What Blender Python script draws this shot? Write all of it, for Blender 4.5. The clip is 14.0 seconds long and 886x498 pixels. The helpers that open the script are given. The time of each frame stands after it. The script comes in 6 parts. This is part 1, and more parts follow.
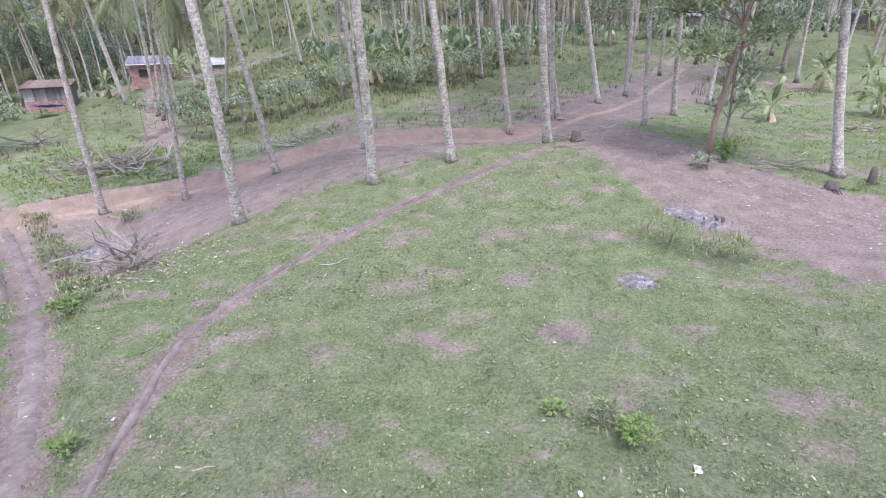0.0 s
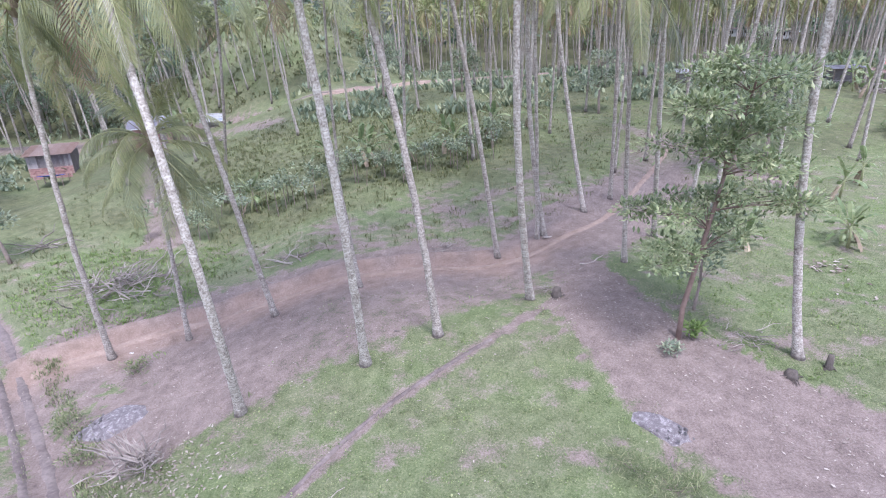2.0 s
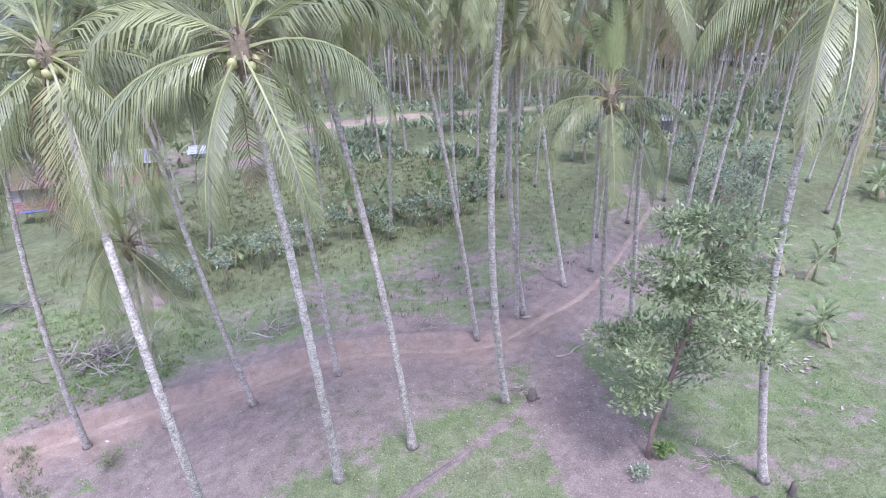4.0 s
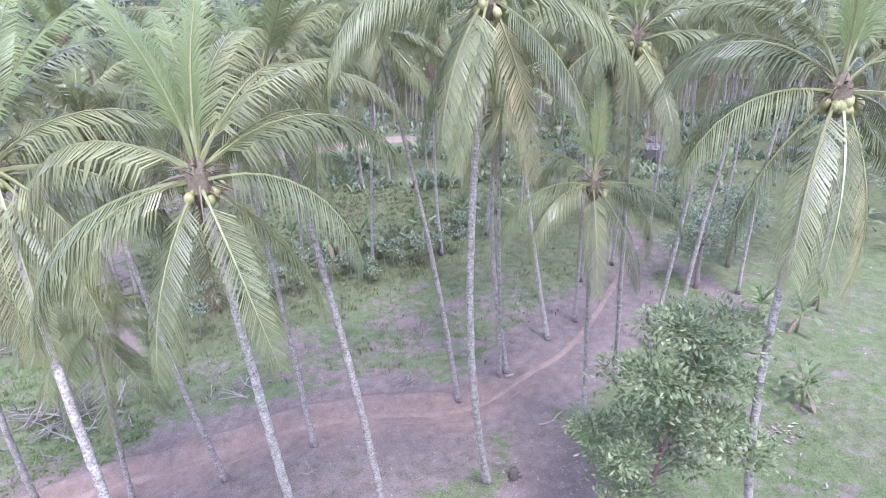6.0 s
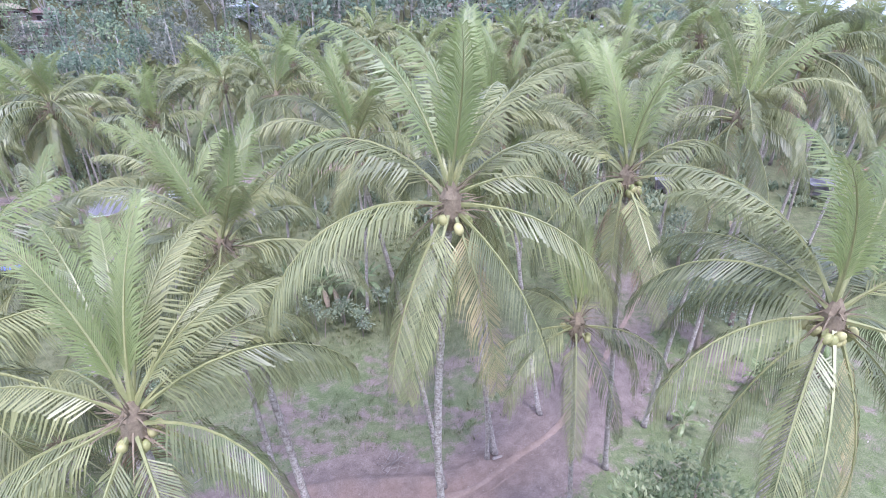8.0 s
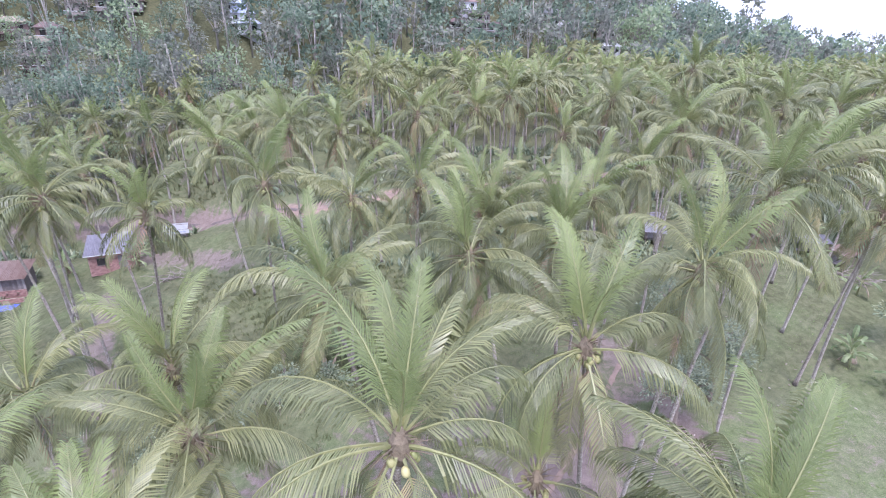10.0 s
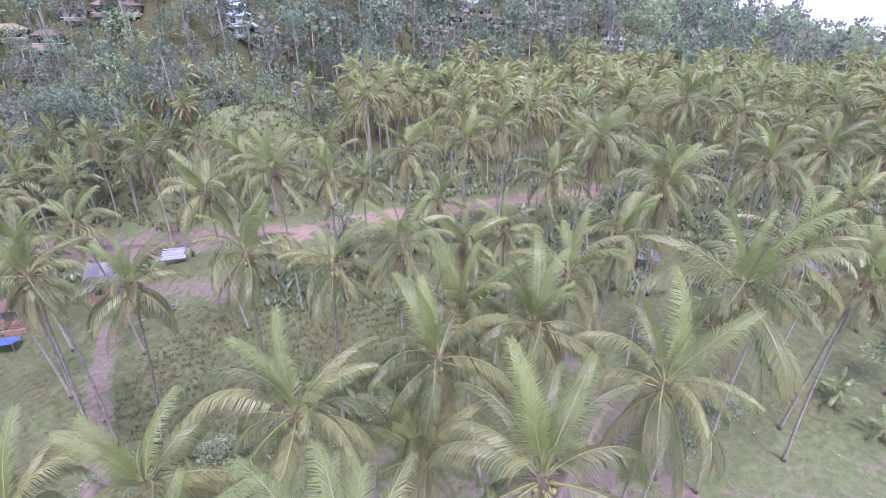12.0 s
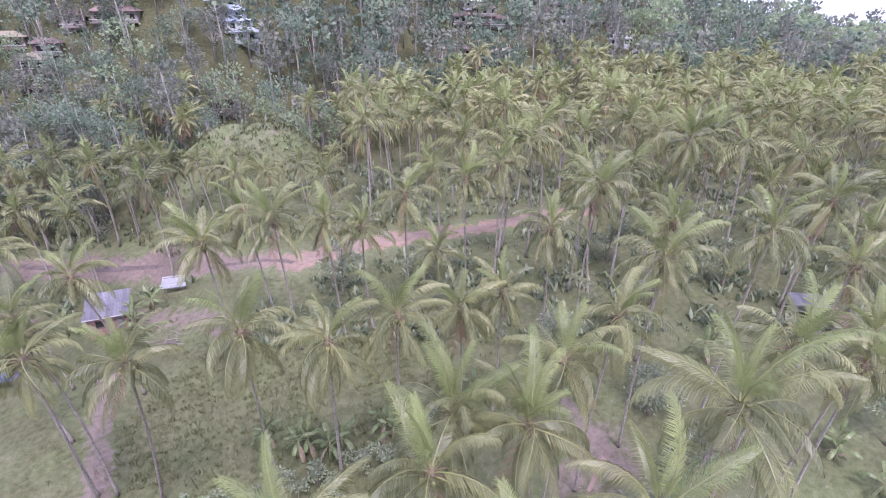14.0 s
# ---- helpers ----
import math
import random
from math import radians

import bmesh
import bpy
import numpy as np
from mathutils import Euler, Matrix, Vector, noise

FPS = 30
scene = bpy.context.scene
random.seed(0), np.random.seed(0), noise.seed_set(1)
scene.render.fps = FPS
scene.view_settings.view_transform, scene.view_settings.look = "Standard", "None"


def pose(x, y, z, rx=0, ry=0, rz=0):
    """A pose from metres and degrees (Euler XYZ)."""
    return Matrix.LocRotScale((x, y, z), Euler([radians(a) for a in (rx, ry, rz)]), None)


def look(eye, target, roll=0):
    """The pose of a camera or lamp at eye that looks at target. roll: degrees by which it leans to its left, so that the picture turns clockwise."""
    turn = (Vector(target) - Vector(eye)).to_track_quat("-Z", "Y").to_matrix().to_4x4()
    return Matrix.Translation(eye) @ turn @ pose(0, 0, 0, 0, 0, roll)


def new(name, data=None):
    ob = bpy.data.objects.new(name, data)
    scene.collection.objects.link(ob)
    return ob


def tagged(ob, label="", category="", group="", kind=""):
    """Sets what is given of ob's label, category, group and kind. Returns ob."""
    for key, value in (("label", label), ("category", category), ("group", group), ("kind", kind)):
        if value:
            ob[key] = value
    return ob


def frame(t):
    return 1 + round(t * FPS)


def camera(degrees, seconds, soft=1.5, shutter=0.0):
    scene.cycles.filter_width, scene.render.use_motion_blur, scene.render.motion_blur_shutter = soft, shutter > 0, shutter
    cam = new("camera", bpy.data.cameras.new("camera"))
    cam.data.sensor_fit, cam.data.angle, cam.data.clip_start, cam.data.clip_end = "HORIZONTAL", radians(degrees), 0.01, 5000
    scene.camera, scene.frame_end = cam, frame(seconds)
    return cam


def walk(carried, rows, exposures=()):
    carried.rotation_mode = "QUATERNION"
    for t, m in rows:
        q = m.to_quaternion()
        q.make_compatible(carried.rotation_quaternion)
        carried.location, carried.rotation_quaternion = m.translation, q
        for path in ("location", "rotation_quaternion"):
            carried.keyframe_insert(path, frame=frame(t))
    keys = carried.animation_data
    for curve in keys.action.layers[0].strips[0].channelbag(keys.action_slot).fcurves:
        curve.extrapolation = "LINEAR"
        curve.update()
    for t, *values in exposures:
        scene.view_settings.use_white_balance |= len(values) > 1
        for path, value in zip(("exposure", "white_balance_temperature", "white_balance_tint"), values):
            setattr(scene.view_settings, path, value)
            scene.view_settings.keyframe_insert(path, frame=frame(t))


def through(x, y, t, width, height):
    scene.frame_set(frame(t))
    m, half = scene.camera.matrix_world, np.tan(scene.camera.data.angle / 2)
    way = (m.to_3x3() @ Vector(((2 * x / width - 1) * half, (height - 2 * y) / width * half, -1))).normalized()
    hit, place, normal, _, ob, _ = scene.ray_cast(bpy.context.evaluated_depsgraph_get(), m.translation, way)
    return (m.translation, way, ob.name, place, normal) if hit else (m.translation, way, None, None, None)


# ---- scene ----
cam = camera(79.9, 14.0, 1.05)
PATH = [
    (0, (-0.404, 0.248, 4.316), (-0.274, 2.505, 3.508), -2.2),
    (0.5, (-0.341, 0.425, 5.566), (-0.200, 2.679, 4.753), -1.8),
    (1, (-0.220, 0.619, 7.548), (-0.072, 2.871, 6.728), -2.0),
    (1.5, (0.070, 0.829, 9.532), (0.210, 3.082, 8.715), -2.5),
    (2, (0.509, 1.268, 11.406), (0.636, 3.522, 10.590), -3.0),
    (2.5, (0.990, 1.625, 12.809), (1.103, 3.881, 11.994), -3.2),
    (3, (1.231, 1.916, 14.080), (1.343, 4.171, 13.265), -2.7),
    (3.2, (1.238, 2.056, 14.493), (1.367, 4.310, 13.678), -2.5),
    (5.3, (1.740, 3.393, 17.531), (1.937, 5.651, 16.744), -1.0),
    (5.5, (1.808, 3.607, 17.807), (2.010, 5.864, 17.019), -1.1),
    (6, (1.882, 4.250, 18.660), (2.114, 6.503, 17.864), -0.9),
    (6.5, (2.224, 4.839, 19.666), (2.450, 7.087, 18.857), -0.8),
    (7, (2.749, 5.525, 20.905), (2.946, 7.769, 20.080), -0.8),
    (7.5, (3.152, 6.206, 22.195), (3.332, 8.445, 21.349), -0.8),
    (8, (3.523, 6.942, 23.817), (3.696, 9.170, 22.939), -0.3),
    (8.5, (3.786, 7.497, 25.302), (3.960, 9.723, 24.418), 0.3),
    (9, (3.992, 7.970, 26.993), (4.175, 10.194, 26.106), 1.0),
    (9.2, (4.062, 8.074, 27.579), (4.247, 10.299, 26.701), 1.3),
    (11.3, (6.318, 9.195, 33.024), (6.458, 11.397, 32.082), 0.4),
    (11.5, (6.416, 9.459, 33.638), (6.558, 11.657, 32.686), 0.4),
    (12, (6.623, 10.119, 34.981), (6.758, 12.311, 34.014), 0.4),
    (12.5, (6.840, 10.751, 36.324), (6.966, 12.938, 35.342), 0.3),
    (13, (7.063, 11.502, 37.768), (7.183, 13.682, 36.769), 0.3),
    (13.5, (7.136, 12.137, 38.879), (7.256, 14.311, 37.868), 0.3),
    (14, (7.262, 12.884, 40.123), (7.378, 15.050, 39.094), 0.3),
]
walk(cam, [(t, look(eye, target, roll)) for t, eye, target, roll in PATH], [(0, 0.93, 5880, 18), (3, 0.94, 5560, 21), (6.5, 1.05, 5380, 25), (9, 0.88, 5600, 25), (11.5, 0.78, 5720, 31), (14, 0.72, 5880, 36)])

# ---- world and light: a bright, hazy overcast day ----
world = bpy.data.worlds.new("world")
scene.world = world
world.use_nodes = True
wn = world.node_tree.nodes
sky = wn.new("ShaderNodeTexSky")
sky.sky_type, sky.sun_disc = "NISHITA", False
sky.sun_elevation, sky.sun_rotation = radians(58), radians(200)
sky.air_density, sky.dust_density, sky.ozone_density = 1.2, 6.0, 0.6
wmix = wn.new("ShaderNodeMix")
wmix.data_type = "RGBA"
wmix.inputs["Factor"].default_value = 0.75
wmix.inputs["B"].default_value = (7.7, 8.7, 10.6, 1)
world.node_tree.links.new(sky.outputs[0], wmix.inputs["A"])
world.node_tree.links.new(wmix.outputs["Result"], wn["Background"].inputs["Color"])
wn["Background"].inputs["Strength"].default_value = 0.14
sun = new("sun", bpy.data.lights.new("sun", "SUN"))
sun.data.energy, sun.data.angle, sun.data.color = 2.3, radians(13), (1.0, 0.96, 0.9)
sun.matrix_basis = look((0, 0, 60), (-9, 30, 0))



# ---- materials ----
def material(name, build, rough=0.85, spec=0.3):
    m = bpy.data.materials.new(name)
    m.use_nodes = True
    nt = m.node_tree
    b = nt.nodes["Principled BSDF"]
    b.inputs["Roughness"].default_value = rough
    b.inputs["Specular IOR Level"].default_value = spec
    build(nt, b)
    return m


def node(nt, kind, **values):
    n = nt.nodes.new("ShaderNode" + kind)
    for key, value in values.items():
        key = key.replace("_", " ")
        n.inputs[key].default_value = value
    return n


def noise_tex(nt, scale, detail=4.0, rough=0.6, vec=None):
    n = node(nt, "TexNoise", Scale=scale, Detail=detail, Roughness=rough)
    if vec is not None:
        nt.links.new(vec, n.inputs["Vector"])
    return n.outputs["Fac"]


def ramp(nt, fac, stops):
    r = nt.nodes.new("ShaderNodeValToRGB")
    el = r.color_ramp.elements
    while len(el) < len(stops):
        el.new(0.5)
    for e, (p, c) in zip(el, stops):
        e.position, e.color = p, (*c, 1)
    nt.links.new(fac, r.inputs[0])
    return r.outputs[0]


def mix(nt, fac, a, b, blend="MIX"):
    n = nt.nodes.new("ShaderNodeMix")
    n.data_type, n.blend_type = "RGBA", blend
    for sock, v in ((n.inputs["Factor"], fac), (n.inputs["A"], a), (n.inputs["B"], b)):
        if isinstance(v, (int, float)):
            sock.default_value = v
        elif isinstance(v, tuple):
            sock.default_value = (*v, 1)
        else:
            nt.links.new(v, sock)
    return n.outputs["Result"]


def math_node(nt, op, a, b=0.0):
    n = nt.nodes.new("ShaderNodeMath")
    n.operation = op
    for sock, v in zip(n.inputs, (a, b)):
        if isinstance(v, (int, float)):
            sock.default_value = v
        else:
            nt.links.new(v, sock)
    return n.outputs[0]


def bump(nt, b, height, strength, distance):
    n = node(nt, "Bump", Strength=strength, Distance=distance)
    nt.links.new(height, n.inputs["Height"])
    nt.links.new(n.outputs[0], b.inputs["Normal"])


def world_pos(nt):
    return nt.nodes.new("ShaderNodeNewGeometry").outputs["Position"]


def island(nt):
    return nt.nodes.new("ShaderNodeNewGeometry").outputs["Random Per Island"]


def own_random(nt):
    return nt.nodes.new("ShaderNodeObjectInfo").outputs["Random"]


def local_pos(nt):
    return nt.nodes.new("ShaderNodeTexCoord").outputs["Object"]


def leaf_material(name, stops, spread=0.35, rough=0.45, through=0.25, spec=0.4):
    """Leaves: colour varies leaf by leaf and plant by plant, and some light comes through."""
    def build(nt, b):
        f = math_node(nt, "ADD", math_node(nt, "MULTIPLY", island(nt), spread), math_node(nt, "MULTIPLY", own_random(nt), 1 - spread))
        c = ramp(nt, f, stops)
        c = mix(nt, 0.35, c, ramp(nt, noise_tex(nt, 0.6, 3, 0.6, world_pos(nt)), [(0.3, (0.3, 0.3, 0.3)), (0.7, (0.9, 0.9, 0.9))]), "OVERLAY")
        nt.links.new(c, b.inputs["Base Color"])
        t = nt.nodes.new("ShaderNodeBsdfTranslucent")
        nt.links.new(c, t.inputs["Color"])
        ms = nt.nodes.new("ShaderNodeMixShader")
        ms.inputs[0].default_value = through
        nt.links.new(b.outputs[0], ms.inputs[1])
        nt.links.new(t.outputs[0], ms.inputs[2])
        nt.links.new(ms.outputs[0], nt.nodes["Material Output"].inputs["Surface"])
    return material(name, build, rough, spec)


def plain(name, stops, scale, rough=0.85, bumpy=0.0, dist=0.02, spec=0.3, local=True, vary=0.0):
    """A surface with noise at two scales between the given colours."""
    def build(nt, b):
        p = local_pos(nt) if local else world_pos(nt)
        f = math_node(nt, "ADD", math_node(nt, "MULTIPLY", noise_tex(nt, scale, 5, 0.65, p), 0.65),
                      math_node(nt, "MULTIPLY", noise_tex(nt, scale * 7, 3, 0.6, p), 0.35))
        if vary:
            f = math_node(nt, "ADD", f, math_node(nt, "MULTIPLY", math_node(nt, "SUBTRACT", own_random(nt), 0.5), vary))
        nt.links.new(ramp(nt, f, stops), b.inputs["Base Color"])
        if bumpy:
            bump(nt, b, noise_tex(nt, scale * 5, 4, 0.7, p), bumpy, dist)
    return material(name, build, rough, spec)


FROND = leaf_material("frond_green", [(0.0, (0.068, 0.08, 0.036)), (0.5, (0.166, 0.179, 0.08)), (1.0, (0.31, 0.307, 0.14))], 0.4, 0.4, 0.22, 0.5)
FROND_YOUNG = leaf_material("frond_young", [(0.0, (0.15, 0.19, 0.07)), (1.0, (0.28, 0.32, 0.125))], 0.3, 0.4, 0.35, 0.5)
FROND_OLD = leaf_material("frond_old", [(0.0, (0.14, 0.15, 0.07)), (0.5, (0.23, 0.22, 0.105)), (1.0, (0.38, 0.3, 0.16))], 0.4, 0.5, 0.22)
FROND_DEAD = leaf_material("frond_dead", [(0.0, (0.2, 0.13, 0.1)), (1.0, (0.4, 0.27, 0.18))], 0.5, 0.8, 0.1)
RACHIS = plain("rachis", [(0.3, (0.165, 0.18, 0.07)), (0.7, (0.31, 0.3, 0.14))], 2.0, 0.42, spec=0.5)
RACHIS_DEAD = plain("rachis_dead", [(0.3, (0.2, 0.14, 0.1)), (0.7, (0.35, 0.26, 0.18))], 2.0, 0.8)
FIBRE = plain("crown_fibre", [(0.3, (0.1, 0.075, 0.055)), (0.7, (0.3, 0.24, 0.16))], 9.0, 0.95, 0.8)
NUT = plain("coconut_husk", [(0.3, (0.2, 0.22, 0.08)), (0.7, (0.42, 0.38, 0.18))], 3.0, 0.5, vary=0.5, spec=0.4)


def trunk_build(nt, b):
    """Grey palm bark: leaf-scar rings, pale lichen blotches, dark foot."""
    p = local_pos(nt)
    sep = nt.nodes.new("ShaderNodeSeparateXYZ")
    nt.links.new(p, sep.inputs[0])
    wave = node(nt, "TexWave", Scale=2.6, Distortion=2.5, Detail=2.0)
    wave.bands_direction = "Z"
    nt.links.new(p, wave.inputs["Vector"])
    blot = noise_tex(nt, 4.5, 7, 0.75, p)
    c = ramp(nt, blot, [(0.3, (0.225, 0.19, 0.165)), (0.43, (0.385, 0.345, 0.305)), (0.56, (0.55, 0.505, 0.455)), (0.72, (0.75, 0.71, 0.65))])
    speck = ramp(nt, noise_tex(nt, 17, 3, 0.6, p), [(0.46, (1, 1, 1)), (0.62, (0.5, 0.46, 0.44))])
    c = mix(nt, 0.9, c, speck, "MULTIPLY")
    c = mix(nt, math_node(nt, "MULTIPLY", wave.outputs["Fac"], 0.26), c, (0.19, 0.16, 0.145))
    c = mix(nt, math_node(nt, "MULTIPLY", own_random(nt), 0.45), c, mix(nt, 1.0, c, (0.5, 0.45, 0.44), "MULTIPLY"))
    foot = ramp(nt, math_node(nt, "ADD", sep.outputs["Z"], math_node(nt, "MULTIPLY", blot, 1.2)), [(0.55, (1, 1, 1)), (1.0, (0, 0, 0))])
    c = mix(nt, math_node(nt, "MULTIPLY", foot, 0.85), c, (0.1, 0.08, 0.075))
    nt.links.new(c, b.inputs["Base Color"])
    bump(nt, b, math_node(nt, "ADD", math_node(nt, "MULTIPLY", wave.outputs["Fac"], 0.35), noise_tex(nt, 14, 4, 0.7, p)), 0.6, 0.02)


BARK = material("palm_bark", trunk_build, 0.9, 0.2)


# ---- the lie of the land ----
def smooth(a, b, v):
    t = np.clip((v - a) / (b - a), 0, 1)
    return t * t * (3 - 2 * t)


def waves(x, y, size, seed):
    """Cheap smooth noise, about -1 to 1."""
    r = np.random.RandomState(seed)
    out = 0.0
    for i in range(6):
        a, k, ph = r.uniform(0, 2 * math.pi), r.uniform(0.6, 1.7) / size, r.uniform(0, 6.28)
        out = out + np.sin((x * math.cos(a) + y * math.sin(a)) * k * 6.28 + ph)
    return out / 3.2


RISE_Y = (-2000, 5, 14, 24, 34, 45, 58, 72, 90, 130, 170, 3000)
RISE_Z = (-3.0, -1.25, -1.0, -0.35, 0.5, 1.8, 4.6, 7.4, 8.4, 6.0, 7.0, 9.0)


def hill_foot(x):
    """How far off the wooded hill begins."""
    return 97 + 39 * smooth(-48, 8, x) + 18 * smooth(30, 90, x)


def ground_z(x, y):
    x, y = np.asarray(x, float), np.asarray(y, float)
    z = sum(np.interp(y + d, RISE_Y, RISE_Z) for d in (-5, -2.5, 0, 2.5, 5)) / 5
    z = z + 1.35 * np.exp(-((x - 3) / 7.5) ** 2 - ((y - 21.5) / 5) ** 2)
    z = z - 1.75 * smooth(-3, -14, x) * (1 - smooth(40, 66, y)) * smooth(10, 19, y)
    z = z + 0.75 * smooth(4, 11, x) * smooth(13, 19, y) * (1 - smooth(50, 70, y))
    z = z + 0.06 * waves(x, y, 7, 3) + 0.10 * waves(x, y, 19, 4)
    z = z + smooth(70, 130, y) * 0.8 * waves(x, y, 60, 5)
    # the yard below the road lies lower
    z = z - 3.6 * smooth(-8, -28, x) * smooth(44, 68, y) * (1 - smooth(84, 94, y))
    z = z - 2.4 * smooth(-27, -40, x) * smooth(42, 56, y) * (1 - smooth(76, 90, y))
    # the wooded hill behind, highest on the left; its ridge runs down to the right
    foot = hill_foot(x)
    top = 50 - 37 * smooth(70, 165, x) - 18 * smooth(150, 290, x)
    z = z + top * smooth(foot, foot + 118 + 20 * smooth(-48, 8, x), y) + smooth(foot, foot + 120, y) * 3 * waves(x, y, 90, 6)
    z = z - 7.0 * smooth(-8, -42, x) * smooth(74, 90, y) * (1 - smooth(95, 150, y))
    # grassy knoll before the hill
    z = z + (16.0 + 0.9 * waves(x, y, 13, 8)) * np.exp(-np.abs((x + 24) / 19) ** 2.3 - ((y - 104 + 0.12 * (x + 24)) / 10) ** 2)
    # beyond the ridge the land falls away
    z = z - 330 * smooth(330, 2600, y) - 150 * smooth(300, 700, np.abs(x)) * smooth(120, 400, y)
    return z


def gz(x, y):
    return float(ground_z(x, y))


# ---- mesh helpers ----
def mesh_from(name, verts, faces, mats, slots=None, smooth_shade=False):
    me = bpy.data.meshes.new(name)
    me.from_pydata([tuple(v) for v in verts], [], faces)
    for m in mats:
        me.materials.append(m)
    if slots is not None:
        me.polygons.foreach_set("material_index", slots)
    if smooth_shade:
        me.polygons.foreach_set("use_smooth", [True] * len(me.polygons))
    me.update()
    return me


def put(name, me, parent=None, m=None, label=""):
    ob = new(name, me)
    if parent is not None:
        ob.parent = parent
    if m is not None:
        ob.matrix_basis = m
    if label:
        tagged(ob, label)
    return ob


def part(name, bm, mat, parent, label=""):
    me = bpy.data.meshes.new(name)
    bm.to_mesh(me)
    bm.free()
    me.materials.append(mat)
    return put(name, me, parent, None, label)


class Soup:
    """Collects tubes, ribbons and blades for one mesh."""

    def __init__(self):
        self.v, self.f, self.s = [], [], []

    def face(self, idx, slot):
        self.f.append(idx)
        self.s.append(slot)

    def tube(self, pts, radii, sides=5, slot=0, cap=True):
        base = len(self.v)
        n = len(pts)
        for i, (p, r) in enumerate(zip(pts, radii)):
            p = Vector(p)
            t = (Vector(pts[min(i + 1, n - 1)]) - Vector(pts[max(i - 1, 0)])).normalized()
            a = t.orthogonal() if i == 0 else (a - t * a.dot(t))
            a.normalize()
            c = t.cross(a)
            for k in range(sides):
                w = 2 * math.pi * k / sides
                self.v.append(p + (a * math.cos(w) + c * math.sin(w)) * r)
        for i in range(n - 1):
            for k in range(sides):
                k2 = (k + 1) % sides
                self.face((base + i * sides + k, base + i * sides + k2, base + (i + 1) * sides + k2, base + (i + 1) * sides + k), slot)
        if cap:
            self.face(tuple(base + k for k in reversed(range(sides))), slot)
            self.face(tuple(base + (n - 1) * sides + k for k in range(sides)), slot)

    def blade(self, p0, p1, p2, side, w, slot=0):
        """A leaf of a quad and a tip."""
        b = len(self.v)
        self.v += [p0 - side * w * 0.35, p0 + side * w * 0.35, p1 + side * w * 0.5, p1 - side * w * 0.5, p2]
        self.face((b, b + 1, b + 2, b + 3), slot)
        self.face((b + 3, b + 2, b + 4), slot)

    def leaf(self, p, d, side, length, w, slot=0):
        """A pointed leaf of two triangles either side of its rib, a little folded."""
        b = len(self.v)
        up = d.cross(side).normalized() * w * 0.18
        self.v += [p, p + d * length * 0.45 + side * w * 0.5 + up, p + d * length, p + d * length * 0.45 - side * w * 0.5 + up]
        self.face((b, b + 1, b + 2), slot)
        self.face((b, b + 2, b + 3), slot)

    def mesh(self, name, mats, smooth_shade=False):
        return mesh_from(name, self.v, self.f, mats, self.s, smooth_shade)


# ---- coconut palms ----
def frond_mesh(name, seed, e0, droop, length, per_side, width, leafmat, ribmat, hang=0.5, torn=0.0, coarse=False, swept=0.0):
    """One pinnate leaf that leaves the origin along +x. e0: its first rise in degrees; droop: by how much it bends down."""
    r = random.Random(seed)
    s = Soup()
    n = 5 if coarse else 9
    pts, tans = [Vector((0, 0, 0))], []
    sway = r.uniform(-0.25, 0.25)
    for i in range(n):
        u = (i + 0.5) / n
        e = radians(e0 - droop * u ** 1.35)
        d = Vector((math.cos(e) * math.cos(sway * u), math.cos(e) * math.sin(sway * u), math.sin(e)))
        tans.append(d)
        pts.append(pts[-1] + d * (length / n))
    tans.append(tans[-1])
    s.tube(pts, [0.045 * (1 - 0.88 * (i / n) ** 0.8) * (1.5 if i == 0 else 1) for i in range(n + 1)], 3 if coarse else 4, 1, False)
    twist = r.uniform(-0.3, 0.3)
    for i in range(per_side):
        u = 0.13 + 0.87 * (i + 0.3) / per_side
        q = u * n
        k = min(int(q), n - 1)
        p = pts[k].lerp(pts[k + 1], q - k)
        t = tans[k]
        flat = Vector((-t.y, t.x, 0))
        if flat.length < 0.2:
            flat = Vector((0, 1, 0))
        flat.normalize()
        ll = length * 0.27 * (0.42 + 0.62 * math.sin(math.pi * min(1, 0.16 + u * 0.80)))
        ll *= 1 - 0.32 * min(swept, 0.8)
        if u > 0.9:
            ll *= 1.12 - (u - 0.9) * 4
        for sgn in (-1, 1):
            if r.random() < torn:
                continue
            side = flat * sgn
            lift = 0.2 - hang * (0.5 + 0.75 * u) + sgn * twist * 0.5 + r.uniform(-0.08, 0.08)
            fwd = swept + 0.42 + 0.45 * u + r.uniform(-0.04, 0.04)
            d = (t * fwd + side * (0.9 - 0.4 * min(hang, 1.0) * (1 - abs(t.z))) + Vector((0, 0, lift))).normalized()
            l2 = ll * r.uniform(0.88, 1.08)
            p1 = p + d * l2 * 0.5
            d2 = (d + Vector((0, 0, -0.4 - 1.0 * hang - r.uniform(-0.1, 0.22)))).normalized()
            if coarse:
                s.leaf(p, (d + d2).normalized(), t, l2, width, 0)
            else:
                s.blade(p, p1, p1 + d2 * l2 * 0.52, t, width, 0)
    return s.mesh(name, [leafmat, ribmat])


